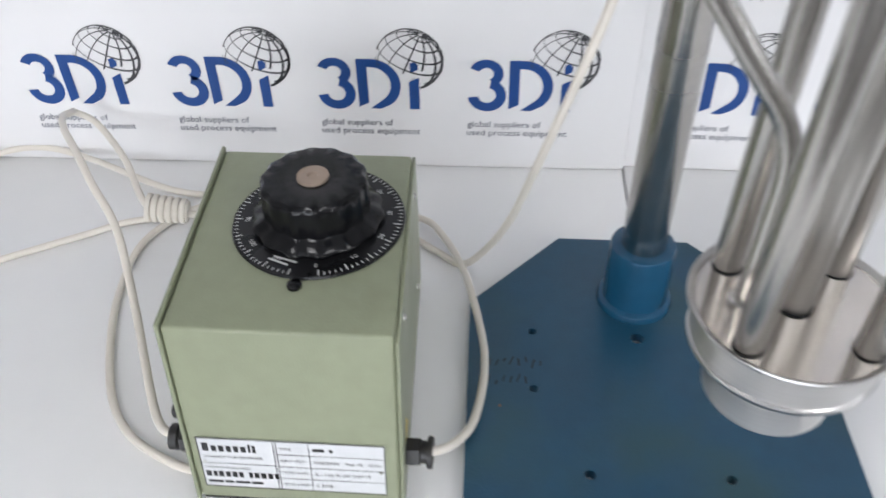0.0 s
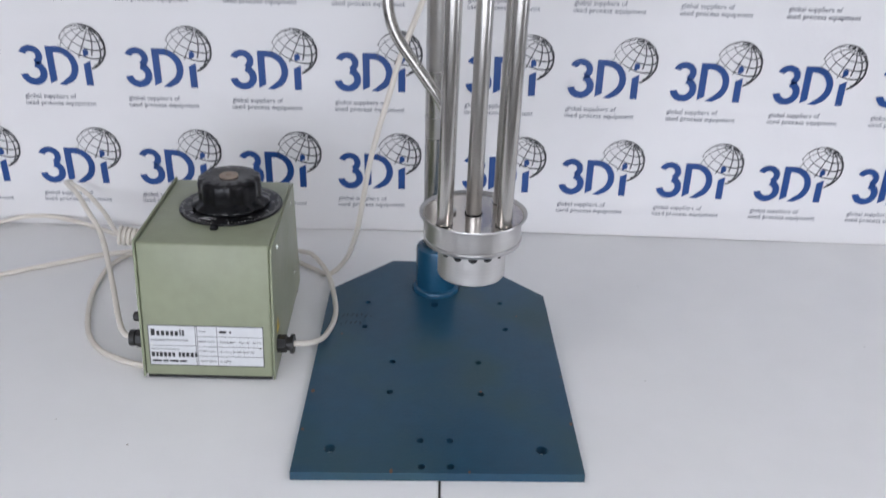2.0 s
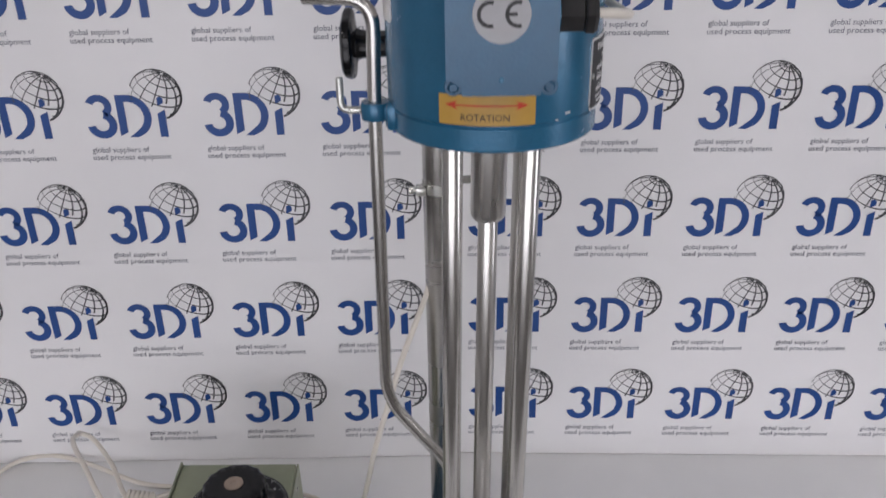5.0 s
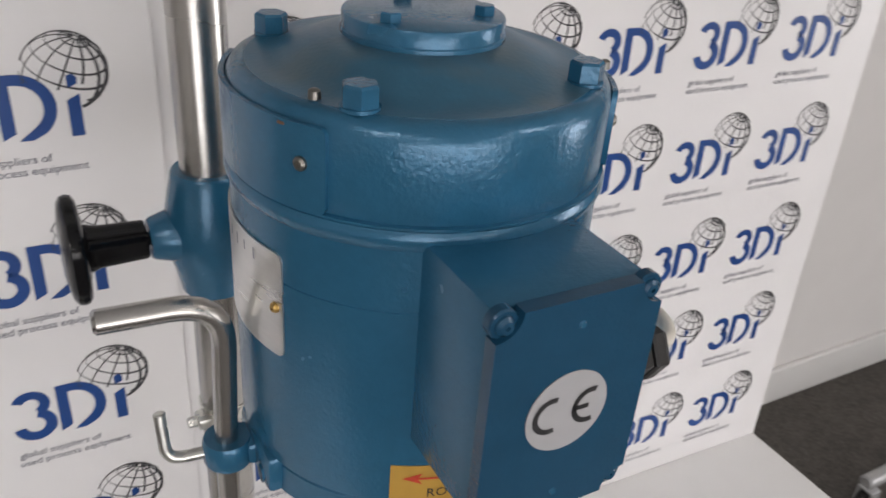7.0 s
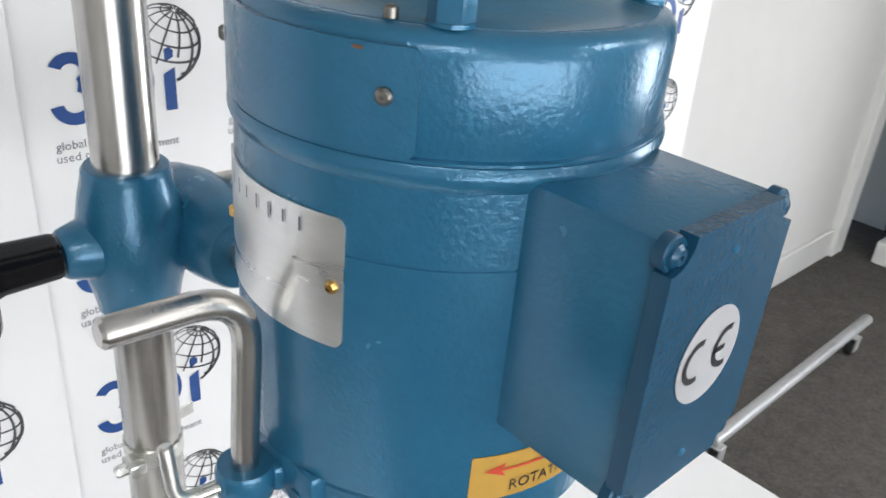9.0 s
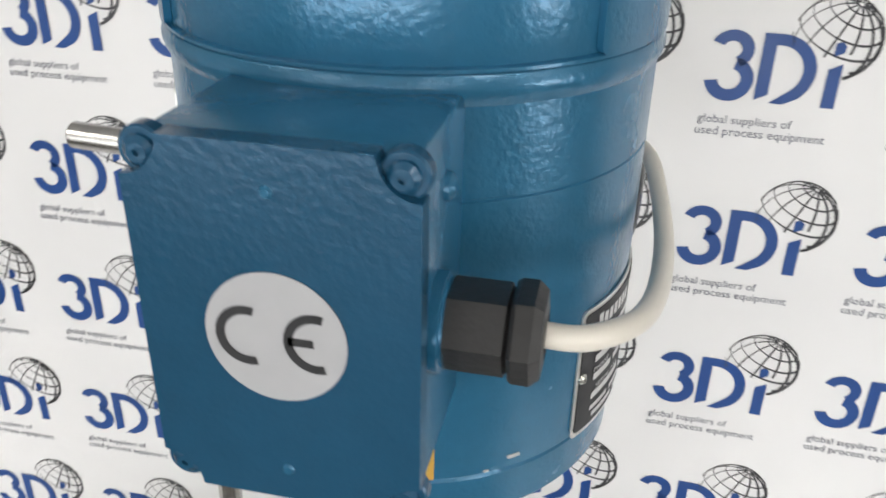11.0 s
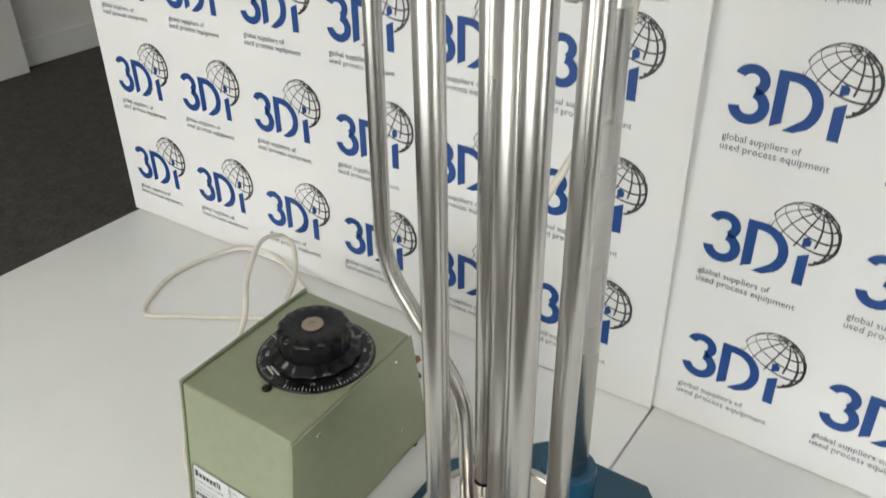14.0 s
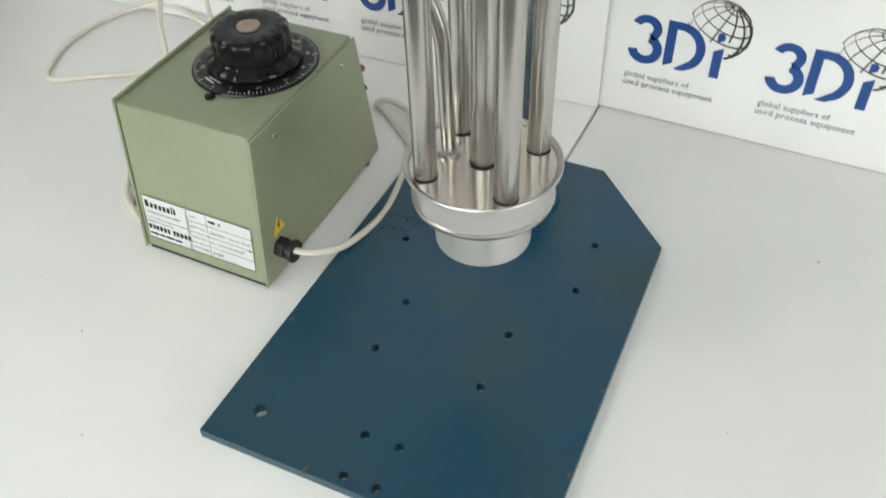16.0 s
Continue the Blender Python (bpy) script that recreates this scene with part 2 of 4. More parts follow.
def slab(outline, z0, z1, holes=(), bevel=0.0):
    """An upright prism over an outline, with round holes (x, y, radius) through it."""
    bm = bmesh.new()
    edges = []

    def loop(pts):
        vs = [bm.verts.new((x, y, z1)) for x, y in pts]
        return [bm.edges.new((a, b)) for a, b in zip(vs, vs[1:] + vs[:1])]
    edges += loop(outline)
    for x, y, r in holes:
        edges += loop([(x + r * math.cos(-2 * math.pi * i / 14), y + r * math.sin(-2 * math.pi * i / 14)) for i in range(14)])
    bmesh.ops.triangle_fill(bm, edges=edges, use_beauty=True)
    top = list(bm.faces)
    res = bmesh.ops.extrude_face_region(bm, geom=top)
    for v in [g for g in res["geom"] if isinstance(g, bmesh.types.BMVert)]:
        v.co.z = z0
    if bevel:
        rim = [e for e in bm.edges if len(e.link_faces) == 2 and e.calc_face_angle(0) > 1.2 and abs(e.verts[0].co.z - e.verts[1].co.z) < 1e-6]
        bmesh.ops.bevel(bm, geom=rim, offset=bevel, segments=2, profile=0.5, affect="EDGES")
    return bm


def curved_plate(cx, cy, r, a0, a1, z0, z1, thick, corner=0.004, steps=24):
    """A sheet wrapped on an upright cylinder from angle a0 to a1 in degrees, with rounded corners."""
    bm = bmesh.new()
    cols = []
    span = radians(a1 - a0) * r
    ends = [corner * (1 - math.cos(radians(15 * k))) for k in range(6)]
    middle = [corner + (span - 2 * corner) * i / steps for i in range(steps + 1)]
    for s in ends + middle + [span - e for e in reversed(ends)]:
        d = min(s, span - s)
        cut = corner - math.sqrt(max(0.0, corner ** 2 - (corner - d) ** 2)) if d < corner else 0.0
        a = radians(a0) + s / r
        row = []
        for q, z in ((r, z0 + cut), (r + thick, z0 + cut), (r + thick, z1 - cut), (r, z1 - cut)):
            row.append(bm.verts.new((cx + q * math.cos(a), cy + q * math.sin(a), z)))
        cols.append(row)
    for a, b in zip(cols, cols[1:]):
        for k in range(4):
            bm.faces.new((a[k], b[k], b[(k + 1) % 4], a[(k + 1) % 4]))
    bm.faces.new(cols[0])
    bm.faces.new(cols[-1][::-1])
    return bm


def join(*bms):
    out = bmesh.new()
    for b in bms:
        me = bpy.data.meshes.new("tmp")
        b.to_mesh(me)
        b.free()
        out.from_mesh(me)
        bpy.data.meshes.remove(me)
    return out


def moved(bm, m):
    bm.transform(m)
    return bm


def letters(text, width=None, height=None, thick=0.0):
    """Words in the built-in font, flat in x and y, with the lower left corner at the origin."""
    cu = bpy.data.curves.new("words", "FONT")
    cu.body, cu.resolution_u, cu.extrude = text, 2, 0.0
    ob = bpy.data.objects.new("words", cu)
    scene.collection.objects.link(ob)
    me = bpy.data.meshes.new_from_object(ob.evaluated_get(bpy.context.evaluated_depsgraph_get()))
    bpy.data.objects.remove(ob)
    bm = bmesh.new()
    bm.from_mesh(me)
    bpy.data.meshes.remove(me)
    xs, ys = [v.co.x for v in bm.verts], [v.co.y for v in bm.verts]
    k = width / (max(xs) - min(xs)) if width else height / (max(ys) - min(ys))
    kh = height / (max(ys) - min(ys)) if height else k
    for v in bm.verts:
        v.co = ((v.co.x - min(xs)) * k, (v.co.y - min(ys) * (1 if height else 0)) * kh, 0)
    return bm


def rect(x0, x1, y0, y1, z=0.0, nx=1):
    bm = bmesh.new()
    cols = [(bm.verts.new((x0 + (x1 - x0) * i / nx, y0, z)), bm.verts.new((x0 + (x1 - x0) * i / nx, y1, z))) for i in range(nx + 1)]
    for a, b in zip(cols, cols[1:]):
        bm.faces.new((a[0], b[0], b[1], a[1]))
    return bm


def poly(pts, z=0.0):
    bm = bmesh.new()
    bm.faces.new([bm.verts.new((x, y, z)) for x, y in pts])
    return bm


def arc_band(cx, cy, rx, ry, ix, iy, a0, a1, n=16):
    """A band between two ellipses, from angle a0 to a1."""
    bm = bmesh.new()
    prev = None
    for i in range(n + 1):
        a = radians(a0 + (a1 - a0) * i / n)
        v = (bm.verts.new((cx + rx * math.cos(a), cy + ry * math.sin(a), 0)), bm.verts.new((cx + ix * math.cos(a), cy + iy * math.sin(a), 0)))
        if prev:
            bm.faces.new((prev[0], v[0], v[1], prev[1]))
        prev = v
    return bm


def strip(points, widths):
    bm = bmesh.new()
    prev = None
    n = len(points)
    for i, (x, y) in enumerate(points):
        x0, y0 = points[max(i - 1, 0)]
        x1, y1 = points[min(i + 1, n - 1)]
        d = math.hypot(x1 - x0, y1 - y0) or 1
        nx, ny = -(y1 - y0) / d * widths[i] / 2, (x1 - x0) / d * widths[i] / 2
        v = (bm.verts.new((x + nx, y + ny, 0)), bm.verts.new((x - nx, y - ny, 0)))
        if prev:
            bm.faces.new((prev[0], v[0], v[1], prev[1]))
        prev = v
    return bm


UPRIGHT = Matrix.Rotation(radians(90), 4, "X")


def wrap(bm, cx, cy, r, angle, z):
    """Bend a flat drawing (x, y) round an upright cylinder, centred on an angle and a height."""
    for v in bm.verts:
        a = radians(angle) + v.co.x / r
        v.co = (cx + r * math.cos(a), cy + r * math.sin(a), z + v.co.y)
    return bm


def hexagon(r, h0, h1, at, axis="z", chamfer=0.15):
    c = (h1 - h0) * chamfer
    return lathe([(0, h0), (r, h0), (r, h1 - c), (r * 0.86, h1), (0, h1)], at, axis, 6)


def pan_screw(r, h, at, axis, sign=1):
    return lathe([(r, 0), (r * 0.95, sign * h * 0.5), (r * 0.6, sign * h), (r * 0.22, sign * h), (r * 0.2, sign * h * 0.6), (0, sign * h * 0.6)], at, axis, 16)


# ---- the room ----
FLOOR = -0.75
TOP = 1.85
X0, X1, Y0, Y1 = -4.2, 4.3, -4.6, 2.6


def structure(name, bm, material, label, category="wall", smooth=False):
    ob = new(name, finish(name, bm, material, smooth))
    return tagged(ob, label, category, kind="structure")


structure("floor", box(X0 - 0.15, X1 + 0.15, Y0 - 0.15, Y1 + 0.15, FLOOR - 0.1, FLOOR), CARPET, "dark grey brown office carpet", "floor")
structure("ceiling", box(X0 - 0.15, X1 + 0.15, Y0 - 0.15, Y1 + 0.15, TOP, TOP + 0.1), CEILING, "plain white office ceiling", "ceiling")
structure("wall_west", box(X0 - 0.15, X0, Y0 - 0.15, Y1 + 0.15, FLOOR, TOP), WALL, "off-white painted plaster wall")
structure("wall_north", box(X0, 0.55, Y1, Y1 + 0.15, FLOOR, TOP), WALL, "off-white painted plaster wall behind the display")
structure("wall_return", box(0.55, 0.70, 0.77, Y1 + 0.15, FLOOR, TOP), WALL, "off-white plaster wall return behind the display")
structure("wall_inner", box(0.55, 3.72, 0.62, 0.77, FLOOR, TOP), WALL, "off-white plaster wall behind the display")


def wall_with_hole(name, axis, at, a0, a1, h0, h1, lo, hi, label):
    """A wall across the room with one window opening through it."""
    def piece(u0, u1, z0, z1):
        return box(u0, u1, at - 0.15, at, z0, z1) if axis == "y" else box(at, at + 0.15, u0, u1, z0, z1)
    bm = join(piece(lo, a0, FLOOR, TOP), piece(a1, hi, FLOOR, TOP), piece(a0, a1, FLOOR, h0), piece(a0, a1, h1, TOP))
    return structure(name, bm, WALL, label)


wall_with_hole("wall_south", "y", Y0, -2.9, 1.6, -0.45, 1.15, X0, X1, "off-white wall with a wide window")
wall_with_hole("wall_east", "x", X1, -2.35, -1.35, -0.45, 1.15, Y0, Y1, "off-white wall with a window")


def window(name, axis, at, a0, a1, h0, h1):
    w = thing(name, ((a0 + a1) / 2, at - 0.1, h0) if axis == "y" else (at + 0.1, (a0 + a1) / 2, h0), "white framed office window with clear panes", "window", kind="structure")

    def bar(u0, u1, z0, z1, d0=0.06, d1=0.11):
        return box(u0, u1, at - d1, at - d0, z0, z1, 0.004, 1) if axis == "y" else box(at + d0, at + d1, u0, u1, z0, z1, 0.004, 1)
    m = (a0 + a1) / 2
    part("window_frame", join(bar(a0, a1, h0, h0 + 0.06), bar(a0, a1, h1 - 0.06, h1), bar(a0, a0 + 0.06, h0 + 0.06, h1 - 0.06), bar(a1 - 0.06, a1, h0 + 0.06, h1 - 0.06), bar(m - 0.03, m + 0.03, h0 + 0.06, h1 - 0.06)), TRIM, w)
    for u0, u1 in ((a0 + 0.06, m - 0.03), (m + 0.03, a1 - 0.06)):
        p = part("pane", bar(u0, u1, h0 + 0.06, h1 - 0.06, 0.083, 0.087), GLASS, w)
        p.visible_shadow = False
    part("window_sill", box(a0, a1, at - 0.06, at + 0.08, h0 - 0.03, h0 - 0.002, 0.006, 1) if axis == "y" else box(at - 0.08, at + 0.06, a0, a1, h0 - 0.03, h0 - 0.002, 0.006, 1), TRIM, w)


window("window_1", "y", Y0, -2.9, 1.6, -0.45, 1.15)
window("window_2", "x", X1, -2.35, -1.35, -0.45, 1.15)


def skirting(name, x0, x1, y0, y1):
    bm = box(x0, x1, y0, y1, FLOOR, FLOOR + 0.145, 0.006, 2)
    structure(name, bm, TRIM, "white gloss skirting board", "skirting board")


skirting("baseboard_west", X0, X0 + 0.02, 1.48, Y1)
skirting("baseboard_inner", 0.70, 3.72, 0.60, 0.62)
skirting("baseboard_north", X0, 0.55, Y1 - 0.02, Y1)
structure("wall_pier", box(X0, X0 + 0.10, -1.2, 1.47, FLOOR, TOP, 0.004, 1), TRIM, "white flush cupboard front on the west wall", "wall panel")
structure("door_frame", box(3.72, 3.84, 0.58, 0.80, FLOOR, TOP, 0.006, 1), TRIM, "white painted door frame at the wall's end", "door frame")

# ceiling lights
light = thing("ceiling_light", (-1.2, -1.6, TOP - 0.03), "square recessed ceiling light with a white diffuser", "ceiling light", "ceiling lights")
part("frame", join(box(-1.52, -1.48, -1.92, -1.28, TOP - 0.025, TOP, 0.003, 1), box(-0.92, -0.88, -1.92, -1.28, TOP - 0.025, TOP, 0.003, 1), box(-1.48, -0.92, -1.92, -1.88, TOP - 0.025, TOP, 0.003, 1), box(-1.48, -0.92, -1.32, -1.28, TOP - 0.025, TOP, 0.003, 1)), TRIM, light)
part("diffuser", box(-1.48, -0.92, -1.88, -1.32, TOP - 0.018, TOP - 0.003), GLOW_PANEL, light)
for x, y in ((1.2, -1.6), (-1.2, -3.4), (1.2, -3.4), (2.9, -1.6)):
    copy_thing(light, pose(x, y, TOP - 0.03))


# ---- tables and boards ----
def table(x0, x1, label):
    t = thing("display_table", ((x0 + x1) / 2, -0.36, FLOOR), label, "table", "display tables")
    part("tabletop", box(x0, x1, -0.78, 0.045, -0.03, 0, 0.002, 2), TABLE, t)
    part("apron", box(x0 + 0.06, x1 - 0.06, -0.70, -0.68, -0.10, -0.03, 0.002, 1), TRIM, t)
    for x in (x0 + 0.06, x1 - 0.06):
        for y in (-0.70, -0.02):
            part("leg", box(x - 0.02, x + 0.02, y - 0.02, y + 0.02, FLOOR, -0.03, 0.003, 1), TUBE, t)

    return t


def speck(t, x, y, r):
    """A small mark on the laminate."""
    part("speck", poly([(x + r * (0.7 + 0.3 * math.sin(3 * a + x * 40)) * math.cos(a), y + r * (0.8 + 0.2 * math.cos(2 * a)) * math.sin(a)) for a in [k * 0.7 for k in range(9)]], 0.0004), MARK, t, smooth=False)


table_one = table(-1.0, -0.0012, "white laminate display table under the transformer")
table_two = table(0.0012, 1.0, "white laminate display table beside its twin")

for x, y, r in ((-0.336, -0.560, 0.0016), (-0.430, -0.520, 0.0010), (-0.250, -0.650, 0.0012)):
    speck(table_one, x, y, r)
for x, y, r in ((0.290, -0.180, 0.0017), (0.330, -0.175, 0.0009), (0.560, -0.330, 0.0012), (0.250, -0.420, 0.0010)):
    speck(table_two, x, y, r)

PZ = 0.1609


def logo_meshes():
    """The repeated print: blue shapes, a wire globe and two lines of words; the origin is at the foot of the bar."""
    mark = join(
        arc_band(-0.0895, 0.0440, 0.0180, 0.0165, 0.0078, 0.0070, 158, -62),
        arc_band(-0.0885, 0.0185, 0.0205, 0.0195, 0.0095, 0.0090, 76, -172),
        poly([(-0.0655, 0.0595), (-0.0655, 0.0020), (-0.0545, 0.0075), (-0.0545, 0.0500), (-0.0500, 0.0500), (-0.0500, 0.0595)]),
        arc_band(-0.0505, 0.0290, 0.0310, 0.0305, 0.0205, 0.0210, 90, -50),
        poly([(-0.0306, 0.0056), (-0.0373, 0.0129), (-0.0440, 0.0075), (-0.0530, 0.0005), (-0.0420, 0.0000)]),
        poly([(-0.0108, 0.0000), (0.0, 0.0), (0.0, 0.0385), (-0.0108, 0.0330)]),
        poly([(-0.0090, 0.0435), (-0.0010, 0.0475), (-0.0005, 0.0530), (-0.0040, 0.0565), (-0.0090, 0.0550)]))
    lines = []
    turn = Matrix.Rotation(radians(-24), 3, "Z") @ Matrix.Rotation(radians(28), 3, "X")
    gx, gy, gr = -0.0095, 0.0590, 0.0350

    def run(pts, bold):
        chain, wid = [], []
        for p in [*pts, None]:
            q = turn @ Vector(p) if p else None
            ok = q is not None and q.z > -0.02
            if ok:
                x, y = gx + q.x * gr, gy + q.y * gr
                ok = not (x < 0.003 and y < 0.0425) and not (x < -0.022 and y < 0.050)
            if ok:
                chain.append((x, y))
                wid.append(bold * (0.0006 + 0.0017 * max(0.0, min(1.0, 0.5 + 0.45 * q.x - 0.35 * q.y))))
            else:
                if len(chain) > 2:
                    lines.append(strip(chain, wid))
                chain, wid = [], []
    for lat in (-60, -38, -16, 6, 28, 50, 70):
        c, s = math.cos(radians(lat)), math.sin(radians(lat))
        run([(c * math.sin(radians(a)), s, c * math.cos(radians(a))) for a in range(0, 361, 8)], 1.0)
    for lon in range(0, 360, 30):
        run([(math.cos(radians(b)) * math.sin(radians(lon)), math.sin(radians(b)), math.cos(radians(b)) * math.cos(radians(lon))) for b in range(-90, 91, 8)], 1.15)
    lines.append(arc_band(gx, gy, gr + 0.0002, gr + 0.0002, gr - 0.0008, gr - 0.0008, 160, 20, 20))
    lines.append(arc_band(gx, gy, gr + 0.0008, gr + 0.0008, gr - 0.0020, gr - 0.0020, 20, -72, 20))
    words = join(moved(letters("global suppliers of", 0.0790), Matrix.Translation((-0.1090, -0.0210, 0))),
                 moved(letters("used process equipment", 0.1085), Matrix.Translation((-0.1095, -0.0318, 0))))
    return [finish(n, moved(b, UPRIGHT), m, False) for n, b, m in (("logo_shapes", mark, PRINT_BLUE), ("globe_lines", join(*lines), PRINT_GREY), ("caption", words, PRINT_TEXT))]


LOGO = logo_meshes()


def board(x0, x1, foot, step, low, y0, turn, lean, label):
    """A board that leans back a little: turn and lean are its slopes along x and z."""
    b = thing("backdrop_board", ((x0 + x1) / 2, y0 + 0.006, 0), label, "backdrop", "printed backdrop boards")
    at = Matrix.Translation((0, y0, 0.0008)) @ Matrix.Rotation(math.atan(turn), 4, "Z") @ Matrix.Rotation(-math.atan(lean), 4, "X")
    part("panel", moved(box(x0, x1, 0.0, 0.003, 0.0, 1.25, 0.0006, 1), at), BOARD, b)
    for k in range(6):
        for r in range(7):
            m = at @ Matrix.Translation((foot + step * k, -0.0007, low + PZ * r))
            for me in LOGO:
                shared(me.name.split(".")[0], me, b, m)


board(-1.008, -0.0005, -0.0660, -0.16, 0.0747, -0.0039, 0.0131, 0.0130, "white upright board printed with repeated blue logos")
board(-0.0100, 1.0, 0.1354, 0.1582, 0.0719, 0.0033, -0.0253, 0.0250, "white upright board printed with repeated blue logos, beside its twin")

# ---- laboratory mixer ----
MX, MY = 0.0380, -0.4298
HX, HY = 0.030, -0.4270
CX, CY = -0.0105, -0.215
mixer = thing("laboratory_mixer", (0, -0.37, 0), "blue and stainless steel laboratory mixer on a painted base plate", "mixer")
outline = [(-0.153, -0.608), (0.149, -0.601), (0.1425, -0.233), (0.050, -0.135), (-0.077, -0.135), (-0.161, -0.228)]
holes = [(-0.061, -0.406, 0.0042), (0.045, -0.404, 0.0042), (0.083, -0.325, 0.0038), (-0.022, -0.554, 0.0042), (0.010, -0.553, 0.0042),
         (-0.060, -0.468, 0.0042), (0.046, -0.469, 0.0042), (-0.104, -0.262, 0.0038), (-0.103, -0.326, 0.0038), (0.080, -0.257, 0.0038),
         (-0.019, -0.595, 0.0042), (0.011, -0.594, 0.0042), (-0.012, -0.265, 0.0060), (-0.117, -0.570, 0.0065), (0.108, -0.565, 0.0065)]
plate = part("base_plate", slab(outline, 0.0005, 0.0105, holes, 0.0012), BLUE_PLATE, mixer, "dark blue painted steel plate with drilled holes")
dice = random.Random(7)
for i in range(16):
    x, y, long = -0.147 + 0.0062 * (i % 9), -0.296 - 0.022 * (i // 9) + dice.uniform(-0.004, 0.004), dice.uniform(0.004, 0.011)
    part("scuff", moved(rect(-0.0005 - 0.0003 * (i % 2), 0.0006, -long / 2, long / 2), Matrix.Translation((x, y, 0.0108)) @ Matrix.Rotation(radians(dice.uniform(-25, 10)), 4, "Z")), DARK, plate, smooth=False)
for x, y, r in ((-0.1500, -0.470, 0.0030), (-0.1508, -0.540, 0.0022), (0.1450, -0.520, 0.0026), (0.1440, -0.430, 0.0018), (0.0300, -0.6015, 0.0022), (-0.0500, -0.6030, 0.0030), (0.046, -0.4640, 0.0020), (-0.1310, -0.345, 0.0016), (0.1000, -0.290, 0.0014)):
    rim = [(x + r * dice.uniform(0.5, 1.0) * math.cos(radians(a)), y + r * dice.uniform(0.5, 1.5) * math.sin(radians(a))) for a in range(0, 360, 40)]
    part("paint_chip", poly(rim, 0.01085), RUST, plate, smooth=False)
socket = part("post_socket", lathe([(0.0195, 0.0105), (0.0288, 0.0105), (0.0288, 0.0745), (0.0278, 0.0778), (0.0258, 0.0790), (0.0195, 0.0790)], (CX, CY, 0), seg=40), BLUE_FLAT_SHADED, mixer)
part("weld_bead", lathe([(0.0288, 0.0105), (0.0340, 0.0105), (0.0343, 0.0125), (0.0328, 0.0165), (0.0305, 0.0180), (0.0288, 0.0185)], (CX, CY, 0), seg=40), BLUE_FLAT_SHADED, socket)
part("post", lathe(rounded(0.0190, 0.0108, 1.16, 0.001), (CX, CY, 0), seg=40), STEEL_POST, mixer, "stainless steel upright post")

def leaning(bm):
    """The column leans a little forward from the head up to the motor."""
    for v in bm.verts:
        k = v.co.z - 0.228
        v.co.x, v.co.y = v.co.x + 0.0130 * k, v.co.y - 0.0100 * k
    return bm


# head with its rods and shaft
head = part("mixing_head", lathe([(0.0548, 0.2222), (0.0556, 0.2238), (0.0590, 0.2262), (0.0594, 0.2250), (0.0592, 0.2232), (0.0540, 0.2206), (0.0536, 0.2200), (0.0536, 0.1985), (0.0546, 0.1978), (0.0548, 0.1960), (0.0540, 0.1932), (0.0395, 0.1926), (0.0380, 0.1922)], (HX, HY, 0), seg=96), STEEL_SIDE, mixer, "machined stainless steel mixing head", angle=14)
part("top_face", lathe([(0, 0.2228), (0.0545, 0.2230), (0.0552, 0.2236), (0.0552, 0.2224)], (HX, HY, 0), seg=72), STEEL_HEAD, head, "mirror bright steel face")
part("stator", lathe([(0.0380, 0.1926), (0.0380, 0.1522), (0.0374, 0.1510), (0.0310, 0.1510), (0.0310, 0.1620), (0, 0.1620)], (HX, HY, 0), seg=72), STEEL_MATT, head, angle=14)
# near-black discs on the uncut wall stand for the shade inside the holes
hole_me = finish("stator_hole_shade", lathe([(0.0050, -0.001), (0.0050, 0.0006), (0, 0.0006)], (0, 0, 0), "x", 16), DARK)
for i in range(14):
    shared("stator_hole_shade", hole_me, head, Matrix.Translation((HX, HY, 0.1850)) @ Matrix.Rotation(2 * math.pi * (i + 0.5) / 14, 4, "Z") @ Matrix.Translation((0.0376, 0, 0)))
for sx in (-1, 1):
    for sy in (-1, 1):
        part("support_rod", leaning(lathe(rounded(0.0087, 0.2230, 0.708, 0.0006), (HX + 0.0315 * sx, HY + 0.0315 * sy, 0), seg=28)), STEEL, mixer)
        # thin dark ring round the rod's foot
        part("rod_dark_ring", lathe([(0.0088, 0.2231), (0.0092, 0.2231), (0.0092, 0.2236), (0.0088, 0.2237)], (HX + 0.0315 * sx, HY + 0.0315 * sy, 0), seg=24), DARK, head)
part("drive_shaft", leaning(lathe(rounded(0.0088, 0.2100, 0.6300, 0.0006), (HX, HY, 0), seg=28)), STEEL, mixer)
# dark ring painted for the shaded gap round the shaft; the face is uncut
part("shaft_gap_ring", lathe([(0.0089, 0.2231), (0.0100, 0.2231), (0.0100, 0.2236), (0.0089, 0.2237)], (HX, HY, 0), seg=24), DARK, head)
part("shaft_collar", leaning(lathe([(0.0088, 0.6170), (0.0135, 0.6170), (0.0152, 0.6195), (0.0156, 0.6220), (0.0156, 0.7080), (0.0088, 0.7080)], (HX, HY, 0), seg=32)), STEEL, mixer)

